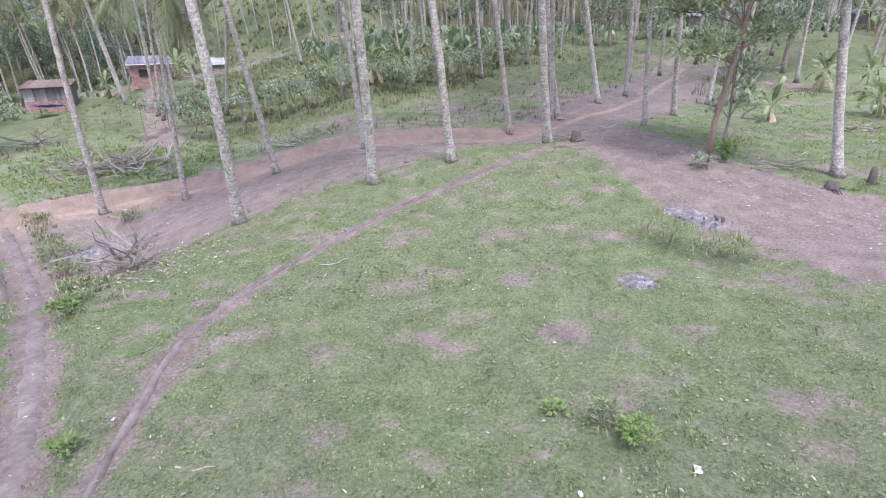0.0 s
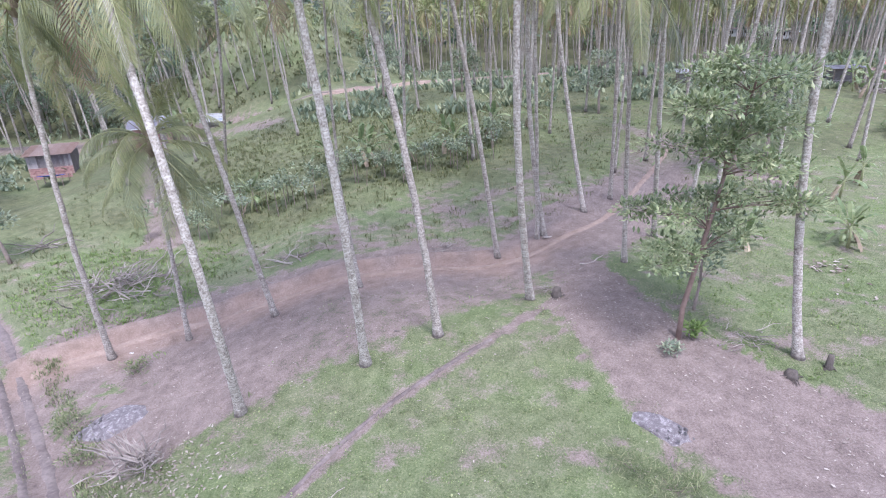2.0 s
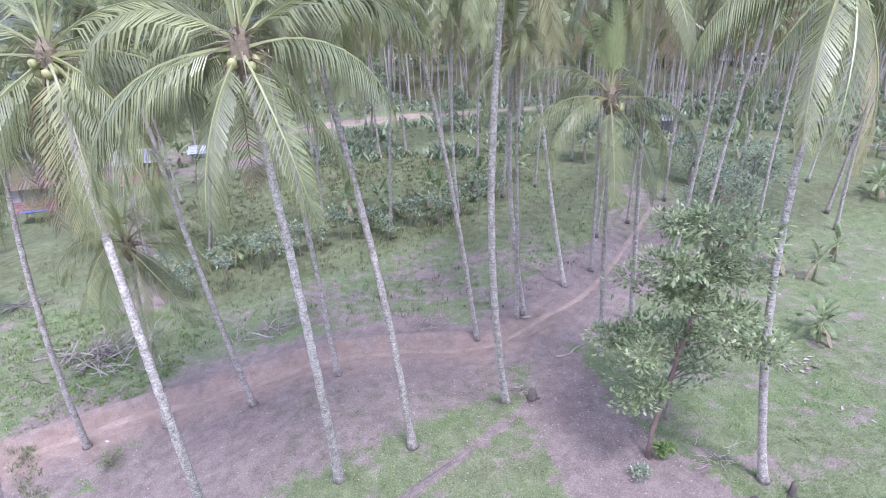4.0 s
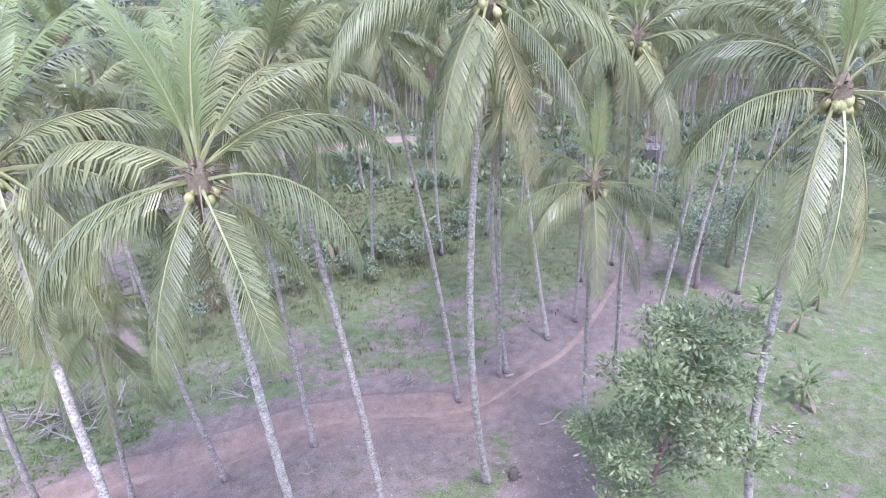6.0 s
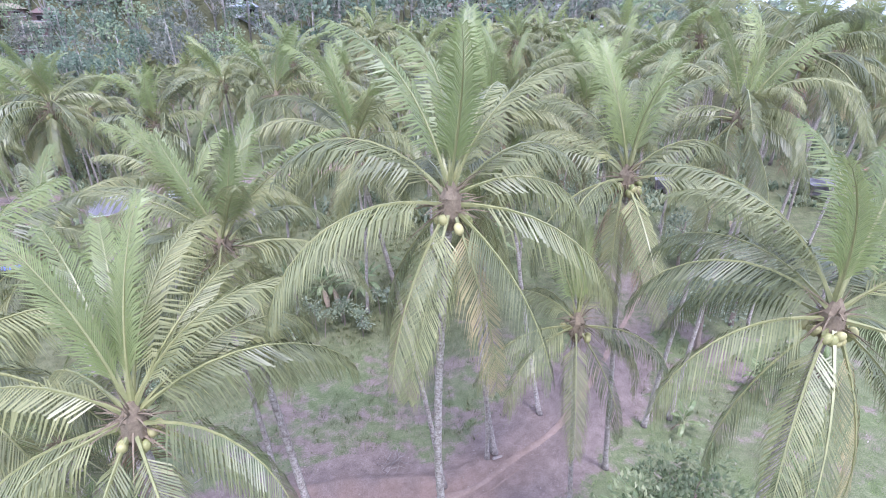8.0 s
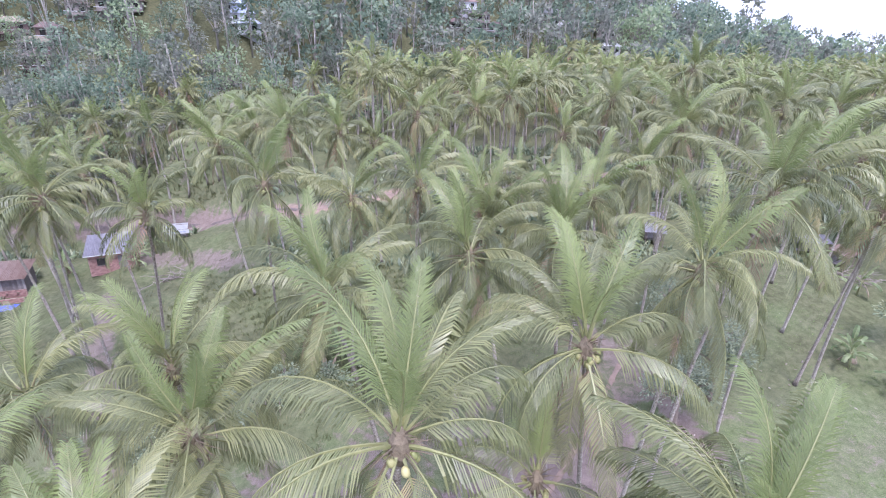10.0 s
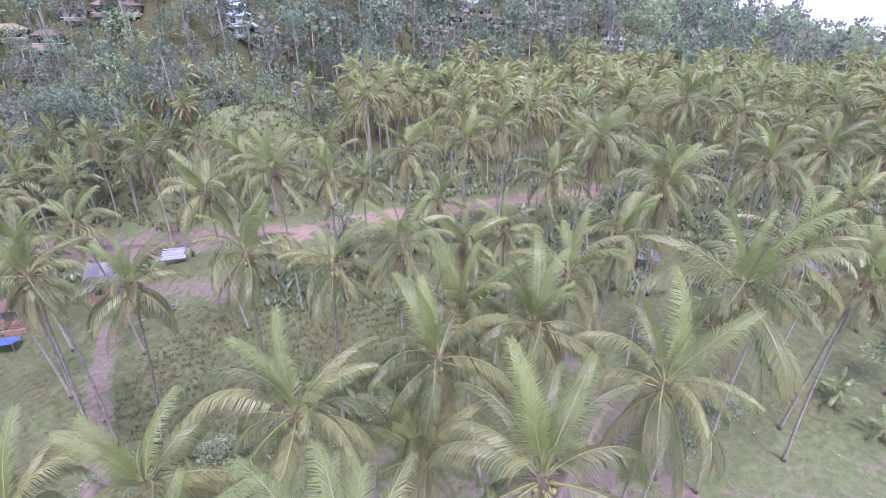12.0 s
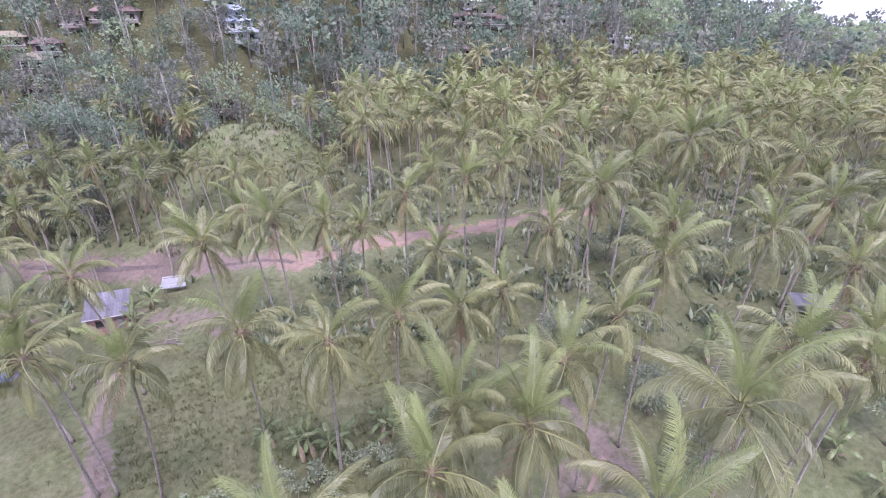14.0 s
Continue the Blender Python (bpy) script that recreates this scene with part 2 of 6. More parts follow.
FRONDS = {}
for lod, per_side, width in (("near", 58, 0.048), ("mid", 25, 0.115), ("far", 12, 0.29), ("dist", 8, 0.5)):
    c = lod in ("far", "dist")
    FRONDS[lod] = {
        "spear": [frond_mesh("frond_spear", 10 + i, 84 - 8 * i, 30 + 14 * i, 4.0, per_side, width, FROND_YOUNG, RACHIS, 0.05, 0, c, 0.8) for i in range(2)],
        "up": [frond_mesh("frond_up", 20 + i, 76 - 9 * i, 56 + 16 * i, 4.7, per_side, width, (FROND_YOUNG, FROND, FROND)[i], RACHIS, 0.35 + 0.16 * i, 0, c, 0.6) for i in range(3)],
        "mid": [frond_mesh("frond_mid", 30 + i, 46 - 8 * i, 104 + 10 * i, 4.8, per_side, width, FROND, RACHIS, 0.7 + 0.2 * i, 0.02, c, 0.15) for i in range(3)],
        "low": [frond_mesh("frond_low", 40 + i, 12 - 12 * i, 92 + 2 * i, 4.7, per_side, width, FROND, RACHIS, 0.8 + 0.2 * i, 0.04, c) for i in range(3)],
        "hang": [frond_mesh("frond_hang", 50 + i, -34 - 11 * i, 42, 4.5, per_side, width, (FROND, FROND, FROND_OLD)[i], RACHIS, 0.9, 0.07, c) for i in range(3)],
        "dead": [frond_mesh("frond_dead", 60 + i, -66 - 8 * i, 16, 4.0, per_side // 2 + 2, width * 1.1, FROND_DEAD, RACHIS_DEAD, 0.5, 0.25, c) for i in range(2)],
    }

CROWN_PLAN = [("spear", 2), ("up", 6), ("mid", 5), ("low", 5), ("hang", 5)]


def crown_plan(r, dead=1, full=1.0):
    """Kinds and turns of the leaves of one crown."""
    out, az = [], r.uniform(0, 6.28)
    for kind, count in CROWN_PLAN + [("dead", dead)]:
        count = max(1, round(count * full)) if kind != "dead" else count
        for i in range(count):
            az += 2.39996 + r.uniform(-0.5, 0.5)
            out.append((kind, r.randrange(3), az, r.uniform(-13, 13), r.uniform(-26, 26), r.uniform(0.78, 1.1)))
    return out


def set_plan(r, leaves, dead):
    """The leaves of a crown whose chief ones are known. leaves: kind and turns in degrees."""
    out = []
    for kind, turns in leaves + (("dead", tuple(r.uniform(0, 360) for i in range(dead))),):
        for i, a in enumerate(turns):
            out.append((kind, i, radians(a + r.uniform(-5, 5)), r.uniform(-6, 6), r.uniform(-14, 14), r.uniform(0.9, 1.08)))
    return out


def frond_matrix(az, tip, roll, size, kind):
    off = 0.16 if kind in ("low", "hang", "dead") else 0.07
    z = {"spear": 0.55, "up": 0.42, "mid": 0.25, "low": 0.08, "hang": -0.06, "dead": -0.16}[kind]
    return Matrix.Rotation(az, 4, "Z") @ Matrix.Translation((off, 0, z)) @ Matrix.Rotation(radians(tip), 4, "Y") @ Matrix.Rotation(radians(roll), 4, "X") @ Matrix.Diagonal((size, size, size, 1))


def trunk_soup(foot, head, r0, bow, rings, sides, seed):
    """A bowed trunk from foot to head, swollen at its base, with leaf-scar steps."""
    rr = random.Random(seed)
    s = Soup()
    foot, head = Vector(foot), Vector(head)
    pts, rad = [], []
    for i in range(rings + 1):
        u = i / rings
        p = foot.lerp(head, u)
        p = p + Vector((bow[0], bow[1], 0)) * math.sin(math.pi * u) + Vector((rr.uniform(-1, 1), rr.uniform(-1, 1), 0)) * 0.012
        r = r0 * (1 - 0.42 * u) * (1 + 0.75 * math.exp(-u * (head - foot).length / 0.55))
        r *= 1.0 + (0.006 if i % 2 else -0.004) + rr.uniform(-0.012, 0.012)
        pts.append(p)
        rad.append(r)
    s.tube(pts, rad, sides, 0)
    return s


def fibre_mesh(seed):
    """Brown sheaths and flower stalks in the heart of a crown."""
    r = random.Random(seed)
    s = Soup()
    s.tube([(0, 0, -0.55), (0, 0, -0.2), (0, 0, 0.25), (0, 0, 0.6)], [0.13, 0.3, 0.27, 0.08], 8)
    for i in range(46):
        a, e = r.uniform(0, 6.28), radians(r.uniform(-50, 70))
        d = Vector((math.cos(a) * math.cos(e), math.sin(a) * math.cos(e), math.sin(e)))
        p = Vector((0, 0, r.uniform(-0.25, 0.35))) + d * 0.12
        l = r.uniform(0.35, 1.15)
        q = p + d * l + Vector((0, 0, -0.15 * l))
        s.tube([p, p.lerp(q, 0.5) + Vector((0, 0, 0.05)), q], [0.028, 0.02, 0.006], 3, 0, False)
    return s.mesh("crown_fibre", [FIBRE])


FIBRES = [fibre_mesh(i) for i in range(3)]


def nut_mesh():
    bm = bmesh.new()
    bmesh.ops.create_icosphere(bm, subdivisions=2, radius=0.125)
    for v in bm.verts:
        v.co.z *= 1.25
        k = 1 - 0.12 * abs(math.sin(1.5 * math.atan2(v.co.y, v.co.x)))
        v.co.x *= k
        v.co.y *= k
    me = bpy.data.meshes.new("coconut")
    bm.to_mesh(me)
    bm.free()
    me.materials.append(NUT)
    me.polygons.foreach_set("use_smooth", [True] * len(me.polygons))
    return me


NUTMESH = nut_mesh()


def palm(base, crown, lod, seed, label, group, r0=0.17, bow=(0, 0), size=1.0, dead=1, nuts=6, full=1.0, sink=0.15, leaves=None):
    """A palm with its foot at base (x, y) on the ground and the heart of its crown at crown (x, y, z)."""
    r = random.Random(seed)
    bx, by = base
    tree = new("coconut_palm")
    tagged(tree, label, "palm tree", group)
    z0 = gz(bx, by)
    tree.matrix_basis = pose(bx, by, z0)
    head = Vector(crown) - Vector((bx, by, z0))
    rings, sides = {"near": (64, 12), "mid": (24, 8), "far": (8, 5)}[lod]
    put("trunk", trunk_soup((0, 0, -sink), head, r0 * 0.84, bow, rings, sides, seed).mesh("trunk", [BARK], True), tree)
    at = Matrix.Translation(head)
    if lod != "far":
        put("crown_fibre", FIBRES[seed % 3], tree, at @ pose(0, 0, 0, 0, 0, r.uniform(0, 360)), "brown fibre and old flower stalks")
    for kind, v, az, tip, roll, sz in (set_plan(r, leaves, dead) if leaves else crown_plan(r, dead, full)):
        bank = FRONDS[lod][kind]
        put("frond", bank[v % len(bank)], tree, at @ frond_matrix(az, tip, roll, sz * size, kind))
    for i in range(nuts * 3 // 2):
        a = r.uniform(0, 6.28)
        d = r.uniform(0.28, 0.5)
        put("coconut", NUTMESH, tree, at @ Matrix.Translation((d * math.cos(a), d * math.sin(a), r.uniform(-0.42, -0.05))) @ pose(0, 0, 0, r.uniform(-40, 40), r.uniform(-40, 40), 0))
    return tree


# ---- ground ----
def near_line(x, y, pts):
    """Distance to a polyline, and how far along it lies."""
    best, along = np.full(np.shape(x), 1e9), np.zeros(np.shape(x))
    run = 0.0
    for (ax, ay), (bx, by) in zip(pts[:-1], pts[1:]):
        L = math.hypot(bx - ax, by - ay)
        t = np.clip(((x - ax) * (bx - ax) + (y - ay) * (by - ay)) / L ** 2, 0, 1)
        d = np.hypot(x - ax - t * (bx - ax), y - ay - t * (by - ay))
        along = np.where(d < best, run + t * L, along)
        best = np.minimum(best, d)
        run += L
    return best, along


LANE = [(-5.6, 4.0), (-6.4, 6.6), (-8.1, 9.9), (-10.2, 13.2), (-13.2, 17.4), (-16.5, 21.6), (-18.6, 24.2), (-23, 29.5), (-30, 36), (-40, 44)]
FOOTPATH = [(-5.0, 5.0), (-5.16, 6.4), (-5.32, 8.2), (-5.33, 10.9), (-4.0, 13.9), (-0.96, 17.4), (3.4, 20.1), (6.1, 22.1), (9.0, 25.5)]
TRACK = [(-18.6, 24.8), (-15.5, 26.4), (-12.7, 27.7), (-6.8, 28.0), (-0.8, 29.0), (5.75, 29.0), (9.5, 30.8), (13.4, 33.5), (18, 39), (24, 47)]
FARTRACK = [(-75, 93), (-42, 90.5), (-30, 88), (-22, 84.5), (-9.2, 77.5), (0.0, 83.0), (12.4, 86.2), (24.6, 90.6), (40, 97)]


def soil_amount(x, y):
    """0 where grass grows thick, 1 where the earth is bare."""
    n = 0.5 + 0.5 * waves(x, y, 3.1, 11)
    m = waves(x, y, 1.1, 12) * 0.5 + waves(x, y, 0.5, 13) * 0.35
    out = 0.22 + 0.26 * n + 0.16 * waves(x, y, 1.6, 18)
    d, _ = near_line(x, y, TRACK)
    band = 3.6 + 0.8 * waves(x, y, 9, 14)
    # bare ground among the palms, on the near side of the track
    inside = smooth(band + 1.2, band - 1.2, d + m * 0.7) * smooth(-22, -18, x)
    out = np.maximum(out, inside * 0.76)
    under = smooth(-0.8, 0.8, (x + 15) * 0.5 + 2 * m) * smooth(20.2, 22.0, y - 0.42 * x - 0.9 * m) * (1 - smooth(27, 29, y)) * (1 - smooth(6, 8, x))
    out = np.maximum(out, under * (0.64 + 0.24 * smooth(-4, -9, x)))
    out = out + 0.2 * smooth(28, 32, y) * (1 - smooth(44, 60, y)) * smooth(-14, -4, x) * (1 - smooth(12, 17, x)) * (0.6 + 0.6 * waves(x, y, 6, 19))
    # the strewn earth that runs from the crossing down to the right
    d2, _ = near_line(x, y, [(9.0, 26.0), (8.6, 21.5), (10.2, 17.6), (13.5, 13.6), (19, 9), (28, 3)])
    wide = 1.7 + 0.16 * np.clip(26 - y, 0, 20)
    out = np.maximum(out, smooth(wide + 0.7, wide - 0.9, d2 + m * 0.8) * 0.85)
    for line, w, k in ((LANE, 0.32, 0.95), (FOOTPATH, 0.2, 0.7), (FARTRACK, 1.3, 0.9)):
        d3, _ = near_line(x, y, line)
        out = np.maximum(out, smooth(w * 1.9, w * 0.8, d3 + m * w * 0.5) * k)
    # worn patches in the pasture and clearings under the palms
    out = np.maximum(out, smooth(0.5, 1.3, waves(x, y, 5.0, 15) + 0.5 * m) * 0.5)
    out = np.maximum(out, smooth(40, 46, y) * (1 - smooth(74, 80, y)) * smooth(-12, -15, x) * smooth(0.0, 0.8, waves(x, y, 16, 16) + 0.1) * 0.56)
    out = np.maximum(out, smooth(36, 41, y) * (1 - smooth(44, 48, y)) * smooth(0.1, 0.9, waves(x, y, 7, 17) + 0.2) * 0.75 * smooth(-8, -2, x) * (1 - smooth(10, 13, x)))
    # earth paths between the palms of the grove
    for line, w in (([(-28, 63), (-24.3, 54), (-20.5, 46), (-18, 40)], 1.5), ([(21.5, 53), (24.2, 47), (26, 42), (27, 37)], 1.2), ([(-29, 72), (-21, 70), (-15, 66)], 2.2)):
        d4, _ = near_line(x, y, line)
        out = np.maximum(out, smooth(w * 1.5, w * 0.6, d4 + m * w * 0.5) * 0.8)
    return np.clip(out, 0, 1)


def red_amount(x, y):
    """How red the earth is: the cut bank of the track and the far track."""
    d, _ = near_line(x, y, TRACK)
    red = 0.6 * smooth(2.4, 0.3, d + 0.5 * waves(x, y, 2.0, 21)) * (1 - smooth(6, 14, x))
    d, _ = near_line(x, y, FARTRACK)
    return np.clip(np.maximum(red, smooth(6.0, 1.2, d + 0.8 * waves(x, y, 4, 22)) * smooth(-20, 0, x) + 0.1 * smooth(6, 2, d)), 0, 1)


def spaced(lo, hi, step, far_lo, far_hi, grow):
    mid = list(np.arange(lo, hi + step * 0.5, step))
    a, s = lo, step
    while a > far_lo:
        s *= grow
        a -= s
        mid.insert(0, a)
    b, s = mid[-1], step
    while b < far_hi:
        s *= grow
        b += s
        mid.append(b)
    return np.array(mid)


def ground_build(nt, b):
    p = world_pos(nt)
    att = nt.nodes.new("ShaderNodeAttribute")
    att.attribute_name = "cover"
    sep = nt.nodes.new("ShaderNodeSeparateColor")
    nt.links.new(att.outputs["Color"], sep.inputs[0])
    fine, mid, big = noise_tex(nt, 14.0, 8, 0.85, p), noise_tex(nt, 1.6, 5, 0.65, p), noise_tex(nt, 0.25, 3, 0.5, p)
    grass = ramp(nt, math_node(nt, "ADD", math_node(nt, "MULTIPLY", fine, 0.75), math_node(nt, "MULTIPLY", mid, 0.25)),
                 [(0.37, (0.06, 0.07, 0.04)), (0.46, (0.122, 0.136, 0.073)), (0.54, (0.18, 0.188, 0.11)), (0.64, (0.285, 0.27, 0.18))])
    grass = mix(nt, ramp(nt, big, [(0.4, (0, 0, 0)), (0.65, (0.6, 0.6, 0.6))]), grass, mix(nt, 1.0, grass, (0.88, 1.08, 0.8), "MULTIPLY"))
    earth = ramp(nt, math_node(nt, "ADD", math_node(nt, "MULTIPLY", fine, 0.72), math_node(nt, "MULTIPLY", mid, 0.28)),
                 [(0.38, (0.11, 0.084, 0.074)), (0.5, (0.2, 0.156, 0.14)), (0.62, (0.31, 0.25, 0.226))])
    red = ramp(nt, math_node(nt, "ADD", math_node(nt, "MULTIPLY", fine, 0.5), math_node(nt, "MULTIPLY", mid, 0.5)),
               [(0.3, (0.2, 0.132, 0.1)), (0.5, (0.3, 0.208, 0.162)), (0.7, (0.39, 0.285, 0.23))])
    earth = mix(nt, sep.outputs["Green"], earth, red)
    edge = math_node(nt, "ADD", sep.outputs["Red"], math_node(nt, "MULTIPLY", math_node(nt, "SUBTRACT", math_node(nt, "ADD", math_node(nt, "MULTIPLY", fine, 0.6), math_node(nt, "MULTIPLY", mid, 0.4)), 0.5), 1.5))
    f = ramp(nt, edge, [(0.42, (0, 0, 0)), (0.62, (1, 1, 1))])
    c = mix(nt, f, grass, earth)
    # woodland floor on the hill; also shade painted under grove palms and field plants
    c = mix(nt, sep.outputs["Blue"], c, ramp(nt, mid, [(0.35, (0.06, 0.063, 0.032)), (0.65, (0.13, 0.128, 0.07))]))
    nt.links.new(c, b.inputs["Base Color"])
    bump(nt, b, math_node(nt, "ADD", fine, math_node(nt, "MULTIPLY", mid, 0.5)), 0.9, 0.07)


GROUND = material("ground", ground_build, 0.95, 0.15)


def build_ground():
    xs = spaced(-30, 30, 0.31, -2600, 2600, 1.06)
    ys = spaced(3, 50, 0.31, -700, 3200, 1.055)
    X, Y = np.meshgrid(xs, ys)
    Z = ground_z(X, Y)
    d, _ = near_line(X, Y, TRACK)
    w, _ = near_line(X, Y, LANE)
    f, _ = near_line(X, Y, FOOTPATH)
    dense = smooth(60, 45, np.abs(Y - 10)) * smooth(45, 30, np.abs(X))
    # the track is cut into the slope, the lane and the footpath are trodden in
    Z = Z - 0.16 * smooth(1.0, 0.25, d) * dense - 0.2 * smooth(1.0, 0.4, w) * dense - 0.05 * smooth(0.35, 0.1, f) * dense
    Z = Z + 0.45 * np.exp(-((d - 1.35) / 0.42) ** 2) * dense * (Y > np.interp(X, [-18, -7, 6, 13], [25, 28, 29, 33.3])) * smooth(10, 3, X)
    rng = np.random.RandomState(5)
    Z = Z + dense * rng.normal(0, 0.012, Z.shape)
    nx, ny = len(xs), len(ys)
    me = bpy.data.meshes.new("ground")
    me.vertices.add(nx * ny)
    me.vertices.foreach_set("co", np.stack([X, Y, Z], -1).astype(np.float32).ravel())
    i = (np.arange(ny - 1)[:, None] * nx + np.arange(nx - 1)[None, :]).ravel()
    quads = np.stack([i, i + 1, i + 1 + nx, i + nx], 1).astype(np.int32)
    me.loops.add(quads.size)
    me.loops.foreach_set("vertex_index", quads.ravel())
    me.polygons.add(len(quads))
    me.polygons.foreach_set("loop_start", np.arange(0, quads.size, 4, dtype=np.int32))
    me.polygons.foreach_set("use_smooth", np.ones(len(quads), bool))
    me.update(calc_edges=True)
    foot = hill_foot(X)
    far_road, _ = near_line(X, Y, FARTRACK)
    # dark floor mask: undergrowth colour plus painted shade beneath palms and field plants
    grove = smooth(58, 68, Y) * smooth(3, 6, far_road) * (1 - smooth(-4, -12, X) * (1 - smooth(78, 86, Y)))
    wood = np.maximum(smooth(foot - 8, foot + 6, Y), 0.6 * grove)
    field = smooth(0, 3, Y - np.interp(X, [-21, -13, -5, 4, 16], [46, 37, 37.5, 43, 50])) * (1 - smooth(60, 66, Y)) * smooth(-22, -19, X) * (1 - smooth(14, 18, X))
    wood = np.maximum(wood, 0.65 * field * (0.8 + 0.3 * waves(X, Y, 8, 37)))
    wood = np.maximum(wood, (0.55 + 0.2 * waves(X, Y, 6, 42)) * smooth(38, 46, Y) * smooth(2, 5, far_road) * (1 - smooth(0, 3, soil_amount(X, Y) * 6 - 3)))
    wood = np.clip(wood, 0, 1) * (1 - np.exp(-((X + 24) / 15) ** 4 - ((Y - 101) / 10) ** 4))
    cover = np.stack([soil_amount(X, Y) * (1 - wood), red_amount(X, Y), wood, np.ones_like(X)], -1)
    col = me.color_attributes.new("cover", "FLOAT_COLOR", "POINT")
    col.data.foreach_set("color", cover.astype(np.float32).ravel())
    me.materials.append(GROUND)
    ob = new("ground", me)
    return tagged(ob, "uneven pasture with worn grass and bare brown earth", "ground", "", "structure")


build_ground()

# ---- palms round the crossing, each where it stands ----
TALL = "tall coconut palm with a grey lichen-spotted trunk and full crown"
LEANING = "tall coconut palm leaning over the bare ground, grey ringed trunk"
NEAR_PALMS = [
    # foot, heart of the crown, trunk radius, bow, crown size, dead leaves, nuts, label
    ((5.66, 23.16), (4.62, 18.73, 20.22), 0.19, (-0.74, -0.84), 1.05, 1, 10, "tall straight coconut palm with yellowing lower fronds and nuts"),
    ((15.01, 18.11), (13.29, 16.97, 17.75), 0.19, (-0.68, 0.19), 1.1, 0, 16, "coconut palm heavy with pale green nuts beside the earth bank"),
    ((11.4, 26.4), (9.6, 23.2, 14.2), 0.15, (0.2, 0.6), 0.92, 0, 2, "slender young coconut palm with a dark trunk by the track"),
    ((14.6, 29.9), (11.2, 24.2, 19.3), 0.17, (0.2, 0.5), 1.05, 2, 10, "coconut palm with a reddish dead frond hanging in its crown"),
    ((1.23, 20.75), (-1.68, 21.55, 18.16), 0.19, (0.46, -1.04), 1.0, 1, 7, LEANING),
    ((-1.78, 19.80), (-2.39, 16.65, 16.16), 0.2, (0.31, -0.92), 1.08, 1, 8, "coconut palm with broad arching fronds at the edge of the grass"),
    ((5.30, 29.92), (1.74, 27.50, 19.85), 0.17, (0.26, -0.15), 1.0, 1, 6, LEANING),
    ((-2.55, 27.11), (-4.00, 25.91, 17.66), 0.17, (0.06, 0.10), 0.95, 1, 4, TALL),
    ((-6.83, 26.20), (-9.38, 25.79, 16.50), 0.17, (0.30, -1.03), 0.95, 1, 6, TALL),
    ((-6.46, 18.53), (-8.31, 19.05, 16.12), 0.2, (1.13, -2.17), 1.2, 1, 7, "coconut palm with dark drooping fronds, trunk leaning over bare earth"),
    ((-15.09, 25.72), (-14.23, 24.74, 14.20), 0.18, (0.14, -0.77), 0.95, 1, 5, LEANING),
    ((-11.50, 26.47), (-10.63, 25.23, 8.50), 0.15, (-0.02, -0.01), 0.92, 0, 0, "young low coconut palm with a dark shaggy trunk"),
    ((11.87, 34.34), (8.97, 34.32, 20.06), 0.17, (-0.21, 0.15), 1.0, 1, 6, TALL),
    ((8.50, 31.65), (7.69, 30.34, 20.31), 0.19, (-0.79, 0.12), 0.98, 1, 6, "coconut palm with a thick shaggy grey trunk beside the track"),
    ((8.0, 31.4), (6.9, 28.4, 16.4), 0.14, (0.1, 0.2), 0.85, 0, 2, "young coconut palm with bright green upright fronds"),
    ((18.2, 32.9), (16.9, 27.3, 20.8), 0.16, (0.4, 0.6), 1.02, 1, 6, "coconut palm on a pale bare trunk leaning across the clearing"),
    ((20.1, 33.4), (21.9, 31.0, 23.0), 0.16, (-0.3, 0.3), 1.15, 1, 8, "tall bushy coconut palm on a pale trunk"),
    ((14.3, 36.2), (12.83, 33.3, 20.1), 0.16, (0.2, 0.2), 1.0, 1, 6, TALL),
]
# the chief leaves of the crowns nearest to the path, by the row of the palm
KNOWN_LEAVES = {
    0: (("spear", (80, 250)), ("up", (118, 98, 62, 140, 20)), ("mid", (168, 145, 10, 32, 75, 110)), ("low", (188, -22, 50, 205)), ("hang", (-128, -100, -70, -40, 160))),
    1: (("spear", (60, 200)), ("up", (92, 60, 122, 30, 150)), ("mid", (-10, 165, 45, 130, 85)), ("low", (186, -48, 15, 110)), ("hang", (-140, -110, -70, -20, 175))),
    2: (("spear", (90,)), ("up", (88, 70, 40, 130)), ("mid", (165, 50, 120)), ("low", (192, 214, 5, -20)), ("hang", (-112, -60))),
    3: (("spear", (90, 300)), ("up", (95, 70, 125, 45, 20)), ("mid", (2, 168, 30, 145, 80)), ("low", (-28, 190, 60, 215)), ("hang", (-92, -62, -130, 120))),
    5: (("spear", (70, 160)), ("up", (128, 82, 58, 105, 30)), ("mid", (16, 172, 150, 45, 90)), ("low", (-16, 194, 208, 125)), ("hang", (-110, -68, -140, 20))),
    9: (("spear", (90,)), ("up", (100, 60, 130, 30)), ("mid", (20, 165, 75, 130)), ("low", (-14, 2, -32, 190)), ("hang", (-30, -58, -82, -110, 210))),
}
for i, (foot, head, r0, bow, size, dead, nuts, label) in enumerate(NEAR_PALMS):
    palm(foot, head, "near", 100 + i, label, "palms round the crossing", r0, bow, size, dead, nuts, leaves=KNOWN_LEAVES.get(i))

